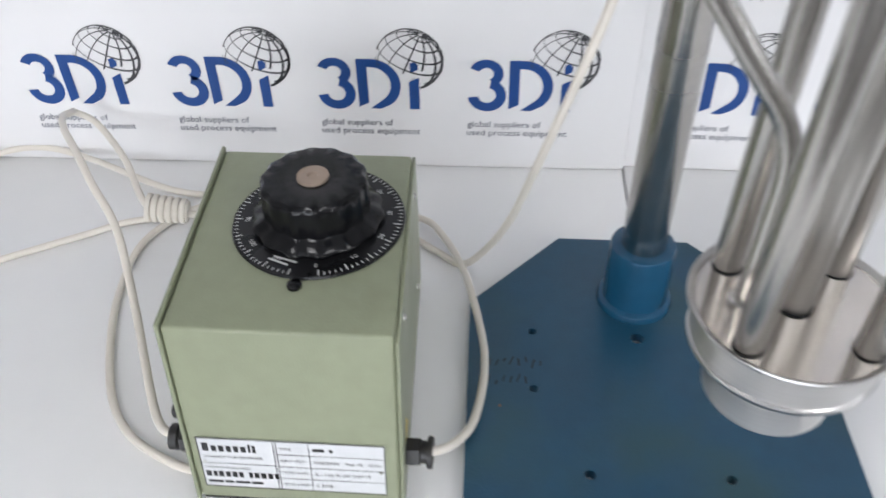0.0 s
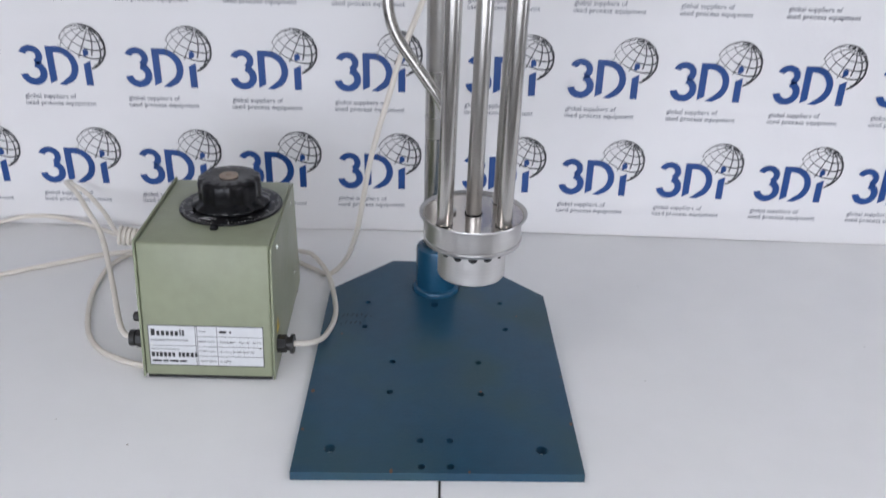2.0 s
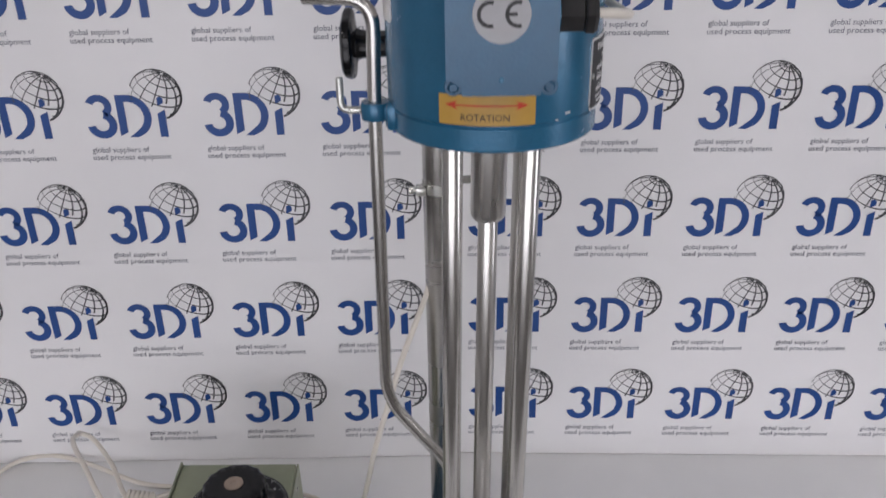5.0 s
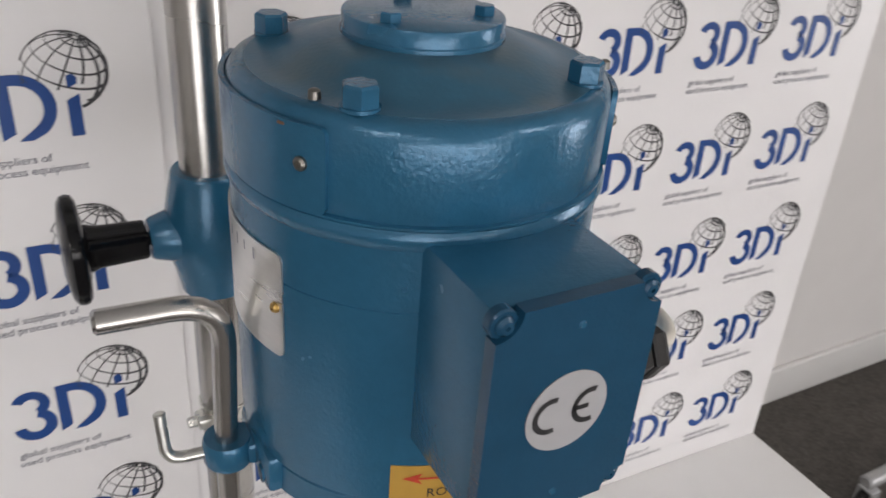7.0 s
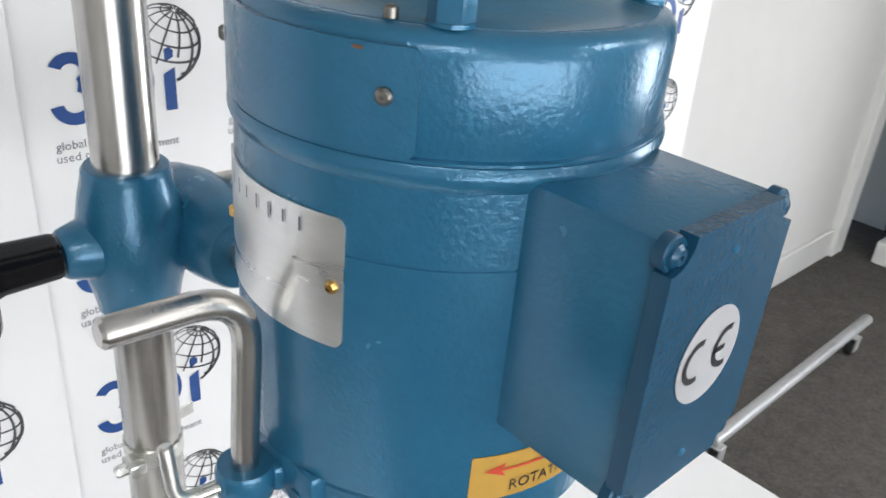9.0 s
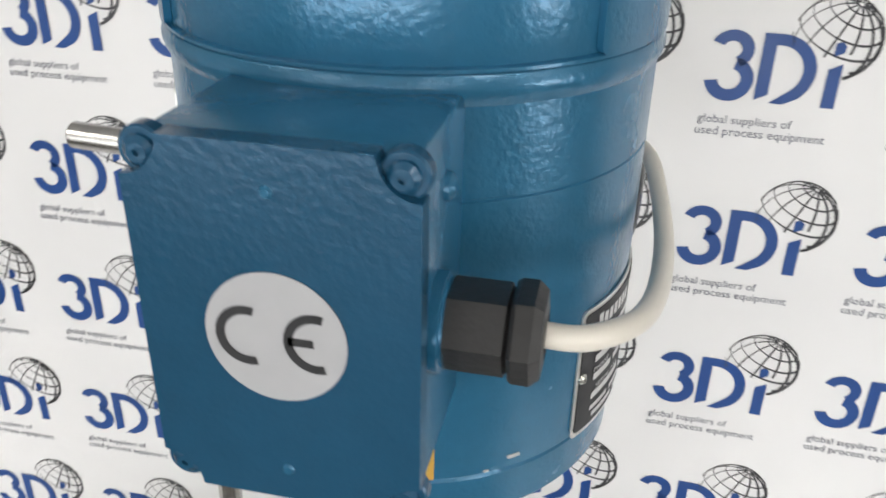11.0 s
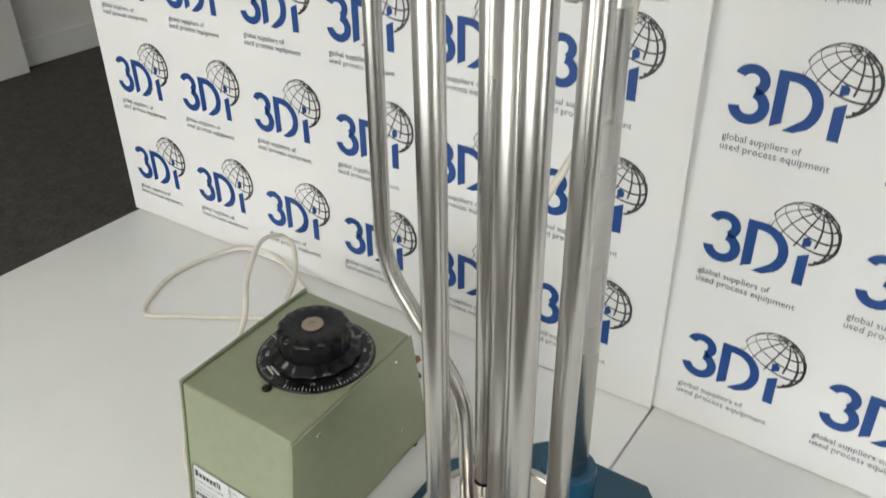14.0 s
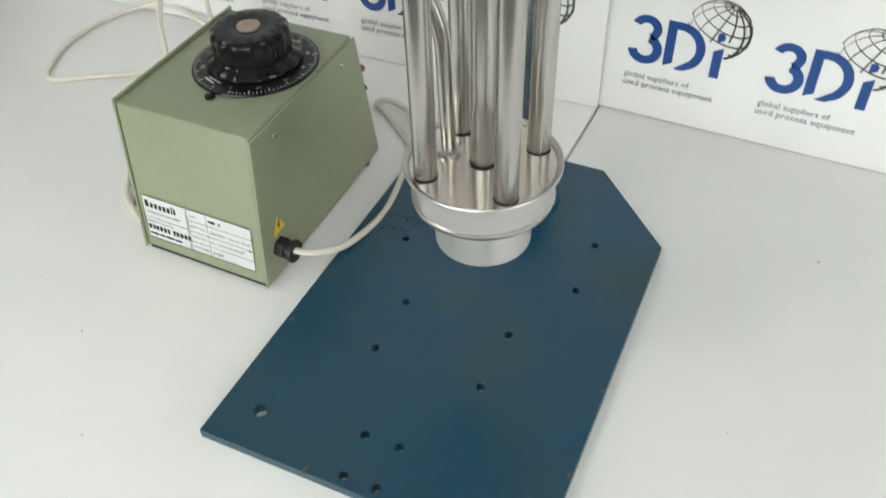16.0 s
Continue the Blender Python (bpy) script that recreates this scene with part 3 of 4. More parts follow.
# bent adjusting rod with its lug and pinch screw
lever = part("adjusting_rod", tube(bent_path([(-0.1110, -0.430, 0.8060), (-0.0565, -0.430, 0.8040), (-0.0595, -0.4275, 0.716), (-0.0625, -0.431, 0.425), (0.0020, -0.430, 0.335), (0.0020, -0.426, 0.2232)], 0.026), 0.0058, 16), STEEL, mixer, "bent stainless steel rod with a cranked handle")
part("rod_foot", lathe([(0.0058, 0.2231), (0.0095, 0.2231), (0.0092, 0.2262), (0.0058, 0.2275)], (0.002, -0.426, 0), seg=24), STEEL, lever)
LUG = Matrix.Translation((0.0082, 0.0033, 0.0117))
lug = part("lug", moved(join(lathe([(0.0062, 0.695), (0.0120, 0.695), (0.0125, 0.697), (0.0125, 0.707), (0.0115, 0.7095), (0.0062, 0.7095)], (-0.067, -0.4305, 0), seg=28), box(-0.060, -0.044, -0.442, -0.421, 0.6955, 0.7090, 0.003, 2), box(-0.056, -0.046, -0.462, -0.416, 0.6930, 0.7150, 0.003, 2)), LUG), BLUE, mixer)
part("lug_screw", moved(hexagon(0.0048, 0, 0.004, (-0.0570, -0.4520, 0.6990), "x"), LUG), BLUE, lug)
part("pinch_screw", moved(tube(bent_path([(-0.072, -0.430, 0.7020), (-0.0965, -0.427, 0.7015), (-0.0968, -0.422, 0.7270)], 0.008), 0.0031, 12), LUG), ZINC, lug, "small cranked pinch screw")

# motor
motor = part("motor_body", lathe([(0, 0.7032), (0.0807, 0.7032), (0.0827, 0.7038), (0.0840, 0.7057), (0.0840, 0.7217), (0.0827, 0.7230), (0.0827, 0.7238), (0.0854, 0.7252), (0.0856, 0.7272), (0.0856, 0.8292), (0.0850, 0.8296), (0.0850, 0.8302), (0.0856, 0.8306), (0.0856, 0.8582), (0.0869, 0.8602), (0.0877, 0.8627), (0.0877, 0.8647), (0.0866, 0.8672), (0.0846, 0.8682), (0, 0.8682)], (MX, MY, 0), seg=96), BLUE, mixer, "hammered blue painted motor body", angle=28)
bell = part("end_bell", lathe([(0, 0.8681), (0.0844, 0.8681), (0.0850, 0.8699), (0.0850, 0.9004), (0.0843, 0.9044), (0.0824, 0.9071), (0.0796, 0.9086), (0.0765, 0.9090)], (MX, MY, 0), seg=96), BLUE, motor)
part("bell_top", lathe([(0.0767, 0.9084), (0.0767, 0.9091), (0.0724, 0.9092), (0.0672, 0.9098), (0.0600, 0.9120), (0.0480, 0.9176), (0.0400, 0.9199), (0.0335, 0.9206), (0, 0.9206)], (MX, MY, 0), seg=96), BLUE_DUSTY, bell, "dusty blue painted top")
part("seam", lathe([(0.0844, 0.8677), (0.0866, 0.8677), (0.0866, 0.8687), (0.0850, 0.8693), (0.0844, 0.8693)], (MX, MY, 0), seg=96), BLUE, motor)
cap = part("bearing_cap", lathe([(0, 0.9202), (0.0362, 0.9202), (0.0362, 0.9220), (0.0356, 0.9226), (0.0356, 0.9284), (0.0352, 0.9292), (0.0342, 0.9296), (0, 0.9297)], (MX, MY, 0), seg=64), BLUE, motor)
for a in (85, 212, 332):
    part("cap_screw", hexagon(0.0048, 0, 0.0042, (MX + 0.026 * math.cos(radians(a)), MY + 0.026 * math.sin(radians(a)), 0.9295)), BLUE, cap)
bolt_me = finish("bolt", join(lathe([(0, 0), (0.0080, 0), (0.0080, 0.0014), (0, 0.0014)], seg=24), hexagon(0.0076, 0.0014, 0.0100, (0, 0, 0), chamfer=0.12)), BLUE)
for sx, sy, a in ((-1, -1, 10), (1, -1, 35), (-1, 1, 52), (1, 1, 20)):
    shared("bolt", bolt_me, motor, Matrix.Translation((MX + 0.0515 * sx, MY + 0.0515 * sy, 0.9089)) @ Matrix.Rotation(radians(a), 4, "Z"))
for sx, sy in ((-1, -1), (1, -1)):
    part("grease_nipple", lathe([(0.0026, -0.001), (0.0024, 0.0022), (0.0012, 0.0030), (0, 0.0030)], (MX + 0.0682 * sx + 0.004, MY - 0.036 + 0.002 * sy, 0.9104), seg=12), DULL, motor)
for a0, a1, s in ((143, 220, 213), (321, 398, 327)):
    pnl = part("side_cover", curved_plate(MX, MY, 0.0851, a0, a1, 0.8689, 0.9039, 0.0024, 0.003), BLUE, motor)
    for sa in ((s,) if a0 == 323 else (s, 151)):
        ang = radians(sa)
        bm = moved(pan_screw(0.0030, 0.0020, (0, 0, 0), "x"), Matrix.Translation((MX + 0.0876 * math.cos(ang), MY + 0.0876 * math.sin(ang), 0.8884)) @ Matrix.Rotation(ang, 4, "Z"))
        part("cover_screw", bm, DULL, pnl)

# terminal box
tb = part("terminal_box", moved(join(box(-0.0345, 0.0345, -0.0640, 0.012, -0.0500, 0.0500, 0.0022, 2)), Matrix.Translation((0.0369, -0.4940, 0.8127))), BLUE, mixer, "hammered blue terminal box")
notch = []
for cx, cy, a0 in ((-0.0363, -0.0515, 90), (0.0363, -0.0515, 180), (0.0363, 0.0515, 270), (-0.0363, 0.0515, 0)):
    notch += [(cx + 0.0105 * math.cos(radians(a0 - 11.25 * i)), cy + 0.0105 * math.sin(radians(a0 - 11.25 * i))) for i in range(9)]
# front shade is in the cover's base colour, nothing blocks the window
cover = part("cover", slab(notch, -0.0032, 0.0032, (), 0.0010), BLUE_FLAT_SHADED, tb)
cover.data.transform(Matrix.Translation((0.0369, -0.5618, 0.8127)) @ UPRIGHT)
for sx in (-1, 1):
    for sz in (-1, 1):
        at = Vector((0.0369 + 0.0315 * sx, -0.5605, 0.8127 + 0.0460 * sz))
        part("screw_boss", lathe([(0.0062, 0.003), (0.0062, -0.0009), (0.0056, -0.0016), (0.0048, -0.0016), (0, -0.0012)], at, "y", 20), BLUE_FLAT_SHADED, cover)
        part("cover_screw", pan_screw(0.0042, 0.0026, at + Vector((0, -0.0012, 0)), "y", -1), BLUE_FLAT_SHADED, cover)
for dz in (0.040, -0.041):
    part("pop_rivet", lathe([(0.0017, 0), (0.0012, -0.0008), (0, -0.0008)], (0.0369, -0.5650, 0.8127 + dz), "y", 12), BLUE, cover)
for x, dz in ((0.0700, 0.030),):
    part("side_screw", pan_screw(0.0042, 0.0028, (0.0714, -0.5310, 0.8442), "x"), BLUE, tb)
sticker = part("round_sticker", moved(lathe([(0.0185, 0), (0.0185, 0.0003), (0, 0.0003)], seg=48), Matrix.Translation((0.0365, -0.5652, 0.8137)) @ UPRIGHT), STICKER_GREY, cover, "pale grey round conformity sticker")
ce = join(arc_band(-0.0046, 0, 0.0058, 0.0059, 0.0041, 0.0042, 74, 286), arc_band(0.0076, 0, 0.0058, 0.0059, 0.0041, 0.0042, 74, 286), rect(0.0026, 0.0072, -0.0008, 0.0008))
part("sticker_mark", moved(ce, Matrix.Translation((0.0359, -0.5657, 0.8137)) @ UPRIGHT @ Matrix.Scale(1.46, 4)), BLACK_INK, sticker, smooth=False)

# gland on the terminal box
GZ, GY = 0.8097, -0.5410
mg = part("cable_gland", lathe([(0, 0.0), (0.0142, 0.0), (0.0142, 0.0030), (0.0128, 0.0034), (0.0128, 0.0040), (0, 0.0040)], (0.0714, GY, GZ), "x", 32), BLUE, mixer)
part("gland_body", hexagon(0.0126, 0.0, 0.0165, (0.0752, GY, GZ), "x", 0.06), BLACK_MATT, mg, "black plastic hexagon body")
part("gland_nut", lathe([(0.0075, 0.0), (0.0130, 0.0), (0.0140, 0.0012), (0.0140, 0.0058), (0.0118, 0.0084), (0.0072, 0.0090), (0.0062, 0.004)], (0.0919, GY, GZ), "x", 6), BLACK_MATT, mg)

# plates and stickers on the motor
silver = part("data_plate", curved_plate(MX, MY, 0.0858, 146, 205, 0.7915, 0.8435, 0.0008, 0.004), ALU, motor, "blank silver data plate with faded print")
for a in (202, 152):
    part("plate_screw", moved(pan_screw(0.0026, 0.0018, (0, 0, 0), "x"), Matrix.Translation((MX, MY, 0.8165)) @ Matrix.Rotation(radians(a), 4, "Z") @ Matrix.Translation((0.0866, 0, 0))), BRASS, silver)
for i in range(8):
    part("faded_line", wrap(rect(-0.0005, 0.0005, -0.0026 - 0.0006 * (i % 3), 0.0022), MX, MY, 0.0871, 155 + 5.4 * i, 0.8375), PRINT_TEXT, silver, smooth=False)
black = part("rating_plate", curved_plate(MX, MY, 0.0858, 325.5, 368.5, 0.7245, 0.7800, 0.0007, 0.003), ALU, motor, "black and silver rating plate with blank fields")
part("black_field", curved_plate(MX, MY, 0.0862, 326.7, 367.3, 0.7265, 0.7780, 0.0006, 0.002), BLACK_INK, black)
PR = 0.0872


def on_plate(bm, z, m, name):
    part(name, wrap(moved(bm, Matrix.Diagonal((1.36, 1, 1, 1))), MX, MY, PR, 347, z), m, black, smooth=False)


for x0, x1, z0, z1 in ((-0.0075, 0.0110, 0.7630, 0.7660), (-0.0165, 0.0025, 0.7550, 0.7580), (0.0050, 0.0165, 0.7560, 0.7590), (-0.0165, -0.0060, 0.7470, 0.7500),
                       (-0.0040, 0.0025, 0.7470, 0.7500), (0.0050, 0.0165, 0.7480, 0.7510), (-0.0165, 0.0025, 0.7385, 0.7415), (0.0050, 0.0165, 0.7395, 0.7425)):
    on_plate(rect(x0, x1, 0, z1 - z0, 0, 4), z0, ALU, "blank_field")
for i in range(12):
    x = -0.0170 + 0.0029 * i + (0.0016 if i > 6 else 0)
    on_plate(rect(x, x + 0.0021, 0, 0.0058 if i in (0, 7) else 0.0050), 0.7700, ALU, "name_bar")
for x0, x1, z in ((-0.0165, -0.0060, 0.7332), (-0.0040, 0.0050, 0.7332), (0.0065, 0.0150, 0.7336), (-0.0150, -0.0020, 0.7295), (0.0000, 0.0070, 0.7297), (0.0090, 0.0160, 0.7300)):
    on_plate(rect(x0, x1, 0, 0.0022, 0, 3), z, ALU, "name_bar")
for word, x, z, w in (("TYPE", -0.0020, 0.7666, 0.0075), ("VOLTS", -0.0110, 0.7586, 0.0080), ("PHASE", -0.0165, 0.7506, 0.0085), ("HZ", -0.0035, 0.7506, 0.0035), ("SERIAL NO", -0.0145, 0.7421, 0.0150), ("R.P.M.", 0.0070, 0.7515, 0.0080)):
    on_plate(moved(letters(word, w, 0.0021), Matrix.Translation((x, 0, 0))), z, ALU, "lettering")
for a in (327.5, 366.6):
    part("plate_screw", moved(pan_screw(0.0022, 0.0016, (0, 0, 0), "x"), Matrix.Translation((MX, MY, 0.7515)) @ Matrix.Rotation(radians(a), 4, "Z") @ Matrix.Translation((0.0866, 0, 0))), ZINC, black)
ochre = part("rotation_sticker", curved_plate(MX, MY, 0.0857, 240, 288.5, 0.7255, 0.7480, 0.0003, 0.0005), STICKER_YELLOW, motor, "ochre sticker with a red arrow")
part("lettering", wrap(moved(letters("ROTATION", 0.0360, 0.0052), Matrix.Translation((-0.0190, 0, 0))), MX, MY, 0.0864, 264.2, 0.7290), BLACK_INK, ochre, smooth=False)
arrow = join(rect(-0.0240, 0.0240, -0.0006, 0.0006, 0, 12), poly([(0.0310, 0), (0.0215, 0.0034), (0.0240, 0), (0.0215, -0.0034)]), poly([(-0.0310, 0), (-0.0215, -0.0034), (-0.0240, 0), (-0.0215, 0.0034)]))
part("arrow", wrap(arrow, MX, MY, 0.0864, 264.2, 0.7405), RED_INK, ochre, smooth=False)

for a, z, w, h, m, r in ((308, 0.7298, 0.0052, 0.0015, CHIP, 0.0856), (301, 0.7260, 0.0022, 0.0008, CHIP, 0.0856), (207, 0.9022, 0.0036, 0.0011, RUST, 0.0876)):
    half = math.degrees(w / r) / 2
    part("paint_chip", curved_plate(MX, MY, r, a - half, a + half, z - h / 2, z + h / 2, 0.0003, h / 2, 8), m, motor)

# clamp between post and motor
clamp = part("post_clamp", join(
    lathe([(0.0192, 0.6780), (0.0245, 0.6780), (0.0255, 0.6840), (0.0275, 0.6940), (0.0315, 0.7090), (0.0325, 0.7220), (0.0320, 0.7370), (0.0290, 0.7540), (0.0260, 0.7660), (0.0255, 0.7700), (0.0240, 0.7720), (0.0192, 0.7720)], (CX, CY, 0), seg=40),
    lathe([(0.0114, -0.052), (0.0235, -0.052), (0.0255, -0.049), (0.0300, -0.025), (0.0320, 0.0), (0.0305, 0.022), (0.0255, 0.046), (0.0235, 0.049), (0, 0.049)], (0.0365, CY, 0.7220), "y", 40),
    lathe([(0.020, -0.026), (0.0185, -0.031), (0.0152, -0.042), (0.0135, -0.044), (0.0, -0.044)], (CX, CY, 0.7240), "x", 32),
    lathe([(0.022, 0.022), (0.0190, 0.030), (0.0160, 0.040), (0.0145, 0.042), (0.0, 0.042)], (0.0365, CY, 0.7220), "x", 32)), BLUE, mixer, "blue cast cross clamp")
part("arm", lathe(rounded(0.0112, -0.364, CY + 0.02, 0.0006), (0.0365, 0, 0.7220), "y", 28), STEEL, mixer)
for sgn, base, z in ((-1, CX - 0.044, 0.7240), (1, 0.0785, 0.7220)):
    prof = [(0.0045, 0.0), (0.0045, 0.002), (0.0128, 0.002), (0.0134, 0.004), (0.0144, 0.034), (0.0165, 0.040), (0.0240, 0.0418), (0.0330, 0.0428), (0.0360, 0.0450), (0.0368, 0.0485), (0.0358, 0.0520), (0.0320, 0.0545), (0.0200, 0.0565), (0, 0.0570)]
    part("clamp_knob", lathe([(r, sgn * h) for r, h in prof], (base, CY, z), "x", 60, 5, 0.055), BLACK, clamp, "black bakelite clamping knob")
clip = part("hose_clip", lathe([(0.0192, 0.5580), (0.0203, 0.5580), (0.0203, 0.5700), (0.0192, 0.5700)], (CX, CY, 0), seg=40), ZINC, mixer, "zinc worm drive hose clip")
part("worm_housing", join(box(CX - 0.0265, CX - 0.0150, CY - 0.0230, CY - 0.0070, 0.5590, 0.5690, 0.002, 2), lathe([(0.0045, 0), (0.0045, -0.006), (0.0035, -0.008), (0, -0.008)], (CX - 0.0260, CY - 0.0150, 0.5640), "x", 6)), ZINC, clip)
part("band_tail", moved(box(0.000, 0.022, -0.0006, 0.0006, 0.5590, 0.5690, 0.0003, 1), Matrix.Translation((CX + 0.0180, CY + 0.0140, 0)) @ Matrix.Rotation(radians(12), 4, "Z")), ZINC, clip)

# ---- motor cable ----
lead = thing("motor_cable", (-0.15, -0.25, 0.004), "white round flex from the motor down to the transformer", "cable")
part("flex", tube(smooth_path([(0.0950, GY, GZ), (0.1120, GY + 0.003, GZ - 0.001), (0.1270, -0.513, 0.8035), (0.1335, -0.464, 0.7965), (0.1335, -0.408, 0.7945), (0.1280, -0.358, 0.7960), (0.1130, -0.313, 0.7860), (0.0745, -0.255, 0.766), (0.0360, -0.185, 0.729),
                               (0.0100, -0.172, 0.650), (0.0050, -0.188, 0.590), (0.0020, -0.1930, 0.556), (-0.0060, -0.198, 0.500), (-0.0220, -0.218, 0.445), (-0.0420, -0.237, 0.395), (-0.0600, -0.249, 0.350),
                               (-0.0740, -0.255, 0.303), (-0.0890, -0.255, 0.253), (-0.1010, -0.245, 0.206), (-0.1150, -0.215, 0.135), (-0.1270, -0.190, 0.079), (-0.1450, -0.171, 0.030), (-0.1700, -0.172, 0.0052), (-0.1970, -0.155, 0.0044), (-0.2350, -0.125, 0.0044),
                               (-0.2600, -0.108, 0.0050), (-0.2480, -0.098, 0.0060), (-0.2220, -0.108, 0.0090), (-0.2000, -0.128, 0.0125), (-0.1700, -0.188, 0.0140), (-0.1500, -0.262, 0.0100), (-0.1450, -0.310, 0.0105), (-0.1510, -0.365, 0.0180), (-0.1640, -0.395, 0.0280), (-0.1780, -0.4080, 0.0350), (-0.1900, -0.4110, 0.0365)], 8), 0.0036, 12), CABLE, lead)

# ---- variable transformer ----
vt = thing("variable_transformer", (-0.28, -0.32, 0), "sage green variable transformer with a black dial", "transformer")


def skew(bm):
    """Give an upright box its sloping front and back and its slight turn."""
    for v in bm.verts:
        x, y, z = v.co
        k = (z - 0.008) / 0.165
        yy = y + (0.020 * k if y < -0.31 else -0.030 * k)
        v.co = (x - 0.045 * (yy + 0.43) + 0.003 * k, yy, z)
    return bm


case = part("case", skew(box(-0.3545, -0.2025, -0.4390, -0.1950, 0.006, 0.1725, 0.0025, 3)), GREEN, vt)
part("side_flange", skew(box(-0.3575, -0.3549, -0.4410, -0.1930, 0.004, 0.1760, 0.0008, 1)), GREEN, case)
part("side_flange", skew(box(-0.2021, -0.1996, -0.4410, -0.1930, 0.004, 0.1700, 0.0008, 1)), GREEN, case)
part("base_pan", skew(box(-0.3530, -0.2040, -0.4370, -0.1970, 0.0015, 0.0056, 0.0008, 1)), BLACK_MATT, case)
for x in (-0.34, -0.215):
    for y in (-0.42, -0.22):
        part("foot", lathe(rounded(0.006, 0.0002, 0.004, 0.0006), (x, y, 0), seg=14), BLACK_MATT, case)
DX, DY, DZ = -0.2680, -0.3090, 0.1726
dial = part("dial", lathe([(0, 0), (0.0625, 0), (0.0632, 0.0010), (0.0625, 0.0028), (0.046, 0.0034), (0, 0.0034)], (DX, DY, DZ), seg=72), DIAL, vt, "black dial plate with white graduations")
for i in range(91):
    a = radians(-80 + 340 * i / 90)
    long = i % 5 == 0
    m = Matrix.Translation((DX, DY, DZ + 0.0032)) @ Matrix.Rotation(a, 4, "Z")
    if i == 0:
        tick_me = finish("tick", rect(0.0555, 0.0612, -0.00045, 0.00045), WHITE_INK, False)
        tick_short = finish("tick", rect(0.0582, 0.0612, -0.00032, 0.00032), WHITE_INK, False)
    shared("tick", tick_me if long else tick_short, dial, m)
for i in range(12):
    a = -80 + 340 * i / 11.5
    bm = moved(letters(str(i * 10), None, 0.0038), Matrix.Translation((DX, DY, DZ + 0.0034)) @ Matrix.Rotation(radians(a), 4, "Z") @ Matrix.Translation((0.0535, -0.003, 0)) @ Matrix.Rotation(radians(90), 4, "Z"))
    part("numeral", bm, WHITE_INK, dial, smooth=False)
for i, (w, r) in enumerate(((0.016, 0.0525), (0.018, 0.0485))):
    part("name_bar", moved(rect(-w / 2, w / 2, -0.0009, 0.0009), Matrix.Translation((DX, DY, DZ + 0.0036)) @ Matrix.Rotation(radians(-22 + 4 * i), 4, "Z") @ Matrix.Translation((0, -r, 0))), WHITE_INK, dial, smooth=False)
knob = part("knob", lathe([(0.0440, 0.0030), (0.0470, 0.0050), (0.0475, 0.0075), (0.0455, 0.0105), (0.0400, 0.0130), (0.0380, 0.0150), (0.0380, 0.0350), (0.0370, 0.0385), (0.0345, 0.0405), (0.0240, 0.0412), (0.0160, 0.0400), (0, 0.0400)], (DX, DY, DZ), seg=96, lobes=14, lobe_depth=0.022), BLACK, dial, "fluted black bakelite knob")
part("knob_centre", lathe([(0.0115, 0.0400), (0.0112, 0.0418), (0.0040, 0.0420), (0.0032, 0.0405), (0, 0.0405)], (DX, DY, DZ), seg=28), mat("faded knob insert", (0.36, 0.28, 0.22), 0.6, 0, 0.15, 90), knob, "faded pinkish centre disc")
part("pointer_stud", lathe([(0.0052, 0), (0.0050, 0.0022), (0.0034, 0.0036), (0, 0.0040)], (-0.2725, -0.3775, DZ), seg=20), BLACK, vt)


def on_front(bm, lift):
    """Lay a flat drawing (metres from the label's lower left corner) on the sloping front."""
    for v in bm.verts:
        x, z = -0.3485 + v.co.x, 0.0200 + v.co.y
        k = (z - 0.008) / 0.165
        yy = -0.4390 + 0.020 * k - lift
        v.co = (x - 0.045 * (yy + 0.43) + 0.003 * k, yy, z)
    return bm


front = part("rating_label", on_front(rect(0, 0.1360, 0, 0.0520), 0.0006), LABEL_WHITE, vt, "white rating label with black print", smooth=False)
lines = [rect(0, 0.136, 0, 0.0008), rect(0, 0.136, 0.0512, 0.052), rect(0, 0.0008, 0, 0.052), rect(0.1352, 0.136, 0, 0.052), rect(0.0555, 0.0561, 0, 0.052), rect(0.0575, 0.0581, 0, 0.052), rect(0.0810, 0.0815, 0, 0.052), rect(0.0, 0.0555, 0.0255, 0.0260)]
lines += [rect(0.0581, 0.136, z, z + 0.0005) for z in (0.0125, 0.0250, 0.0380)]
for line in lines:
    part("ruled_line", on_front(line, 0.0010), BLACK_INK, front, smooth=False)
x = 0.0035
for w, h in ((0.0058, 0.0085), (0.0046, 0.0060), (0.0048, 0.0060), (0.0045, 0.0060), (0.0044, 0.0062), (0.0048, 0.0060), (0.0022, 0.0085), (0.0030, 0.0075)):
    part("name_bar", on_front(moved(rect(0, w * 0.8, 0, h), Matrix.Translation((x, 0.0385, 0))), 0.0010), BLACK_INK, front, smooth=False)
    x += w + 0.0008
x = 0.0025
for w in (0.0050, 0.0036, 0.0048, 0.0046, 0.0046, 0.0040, 0, 0.0036, 0.0046, 0.0048, 0.0046, 0.0040):
    if w:
        part("name_bar", on_front(moved(rect(0, w * 0.78, 0, 0.0058), Matrix.Translation((x, 0.0112, 0))), 0.0010), BLACK_INK, front, smooth=False)
    x += w + 0.0004 if w else 0.003
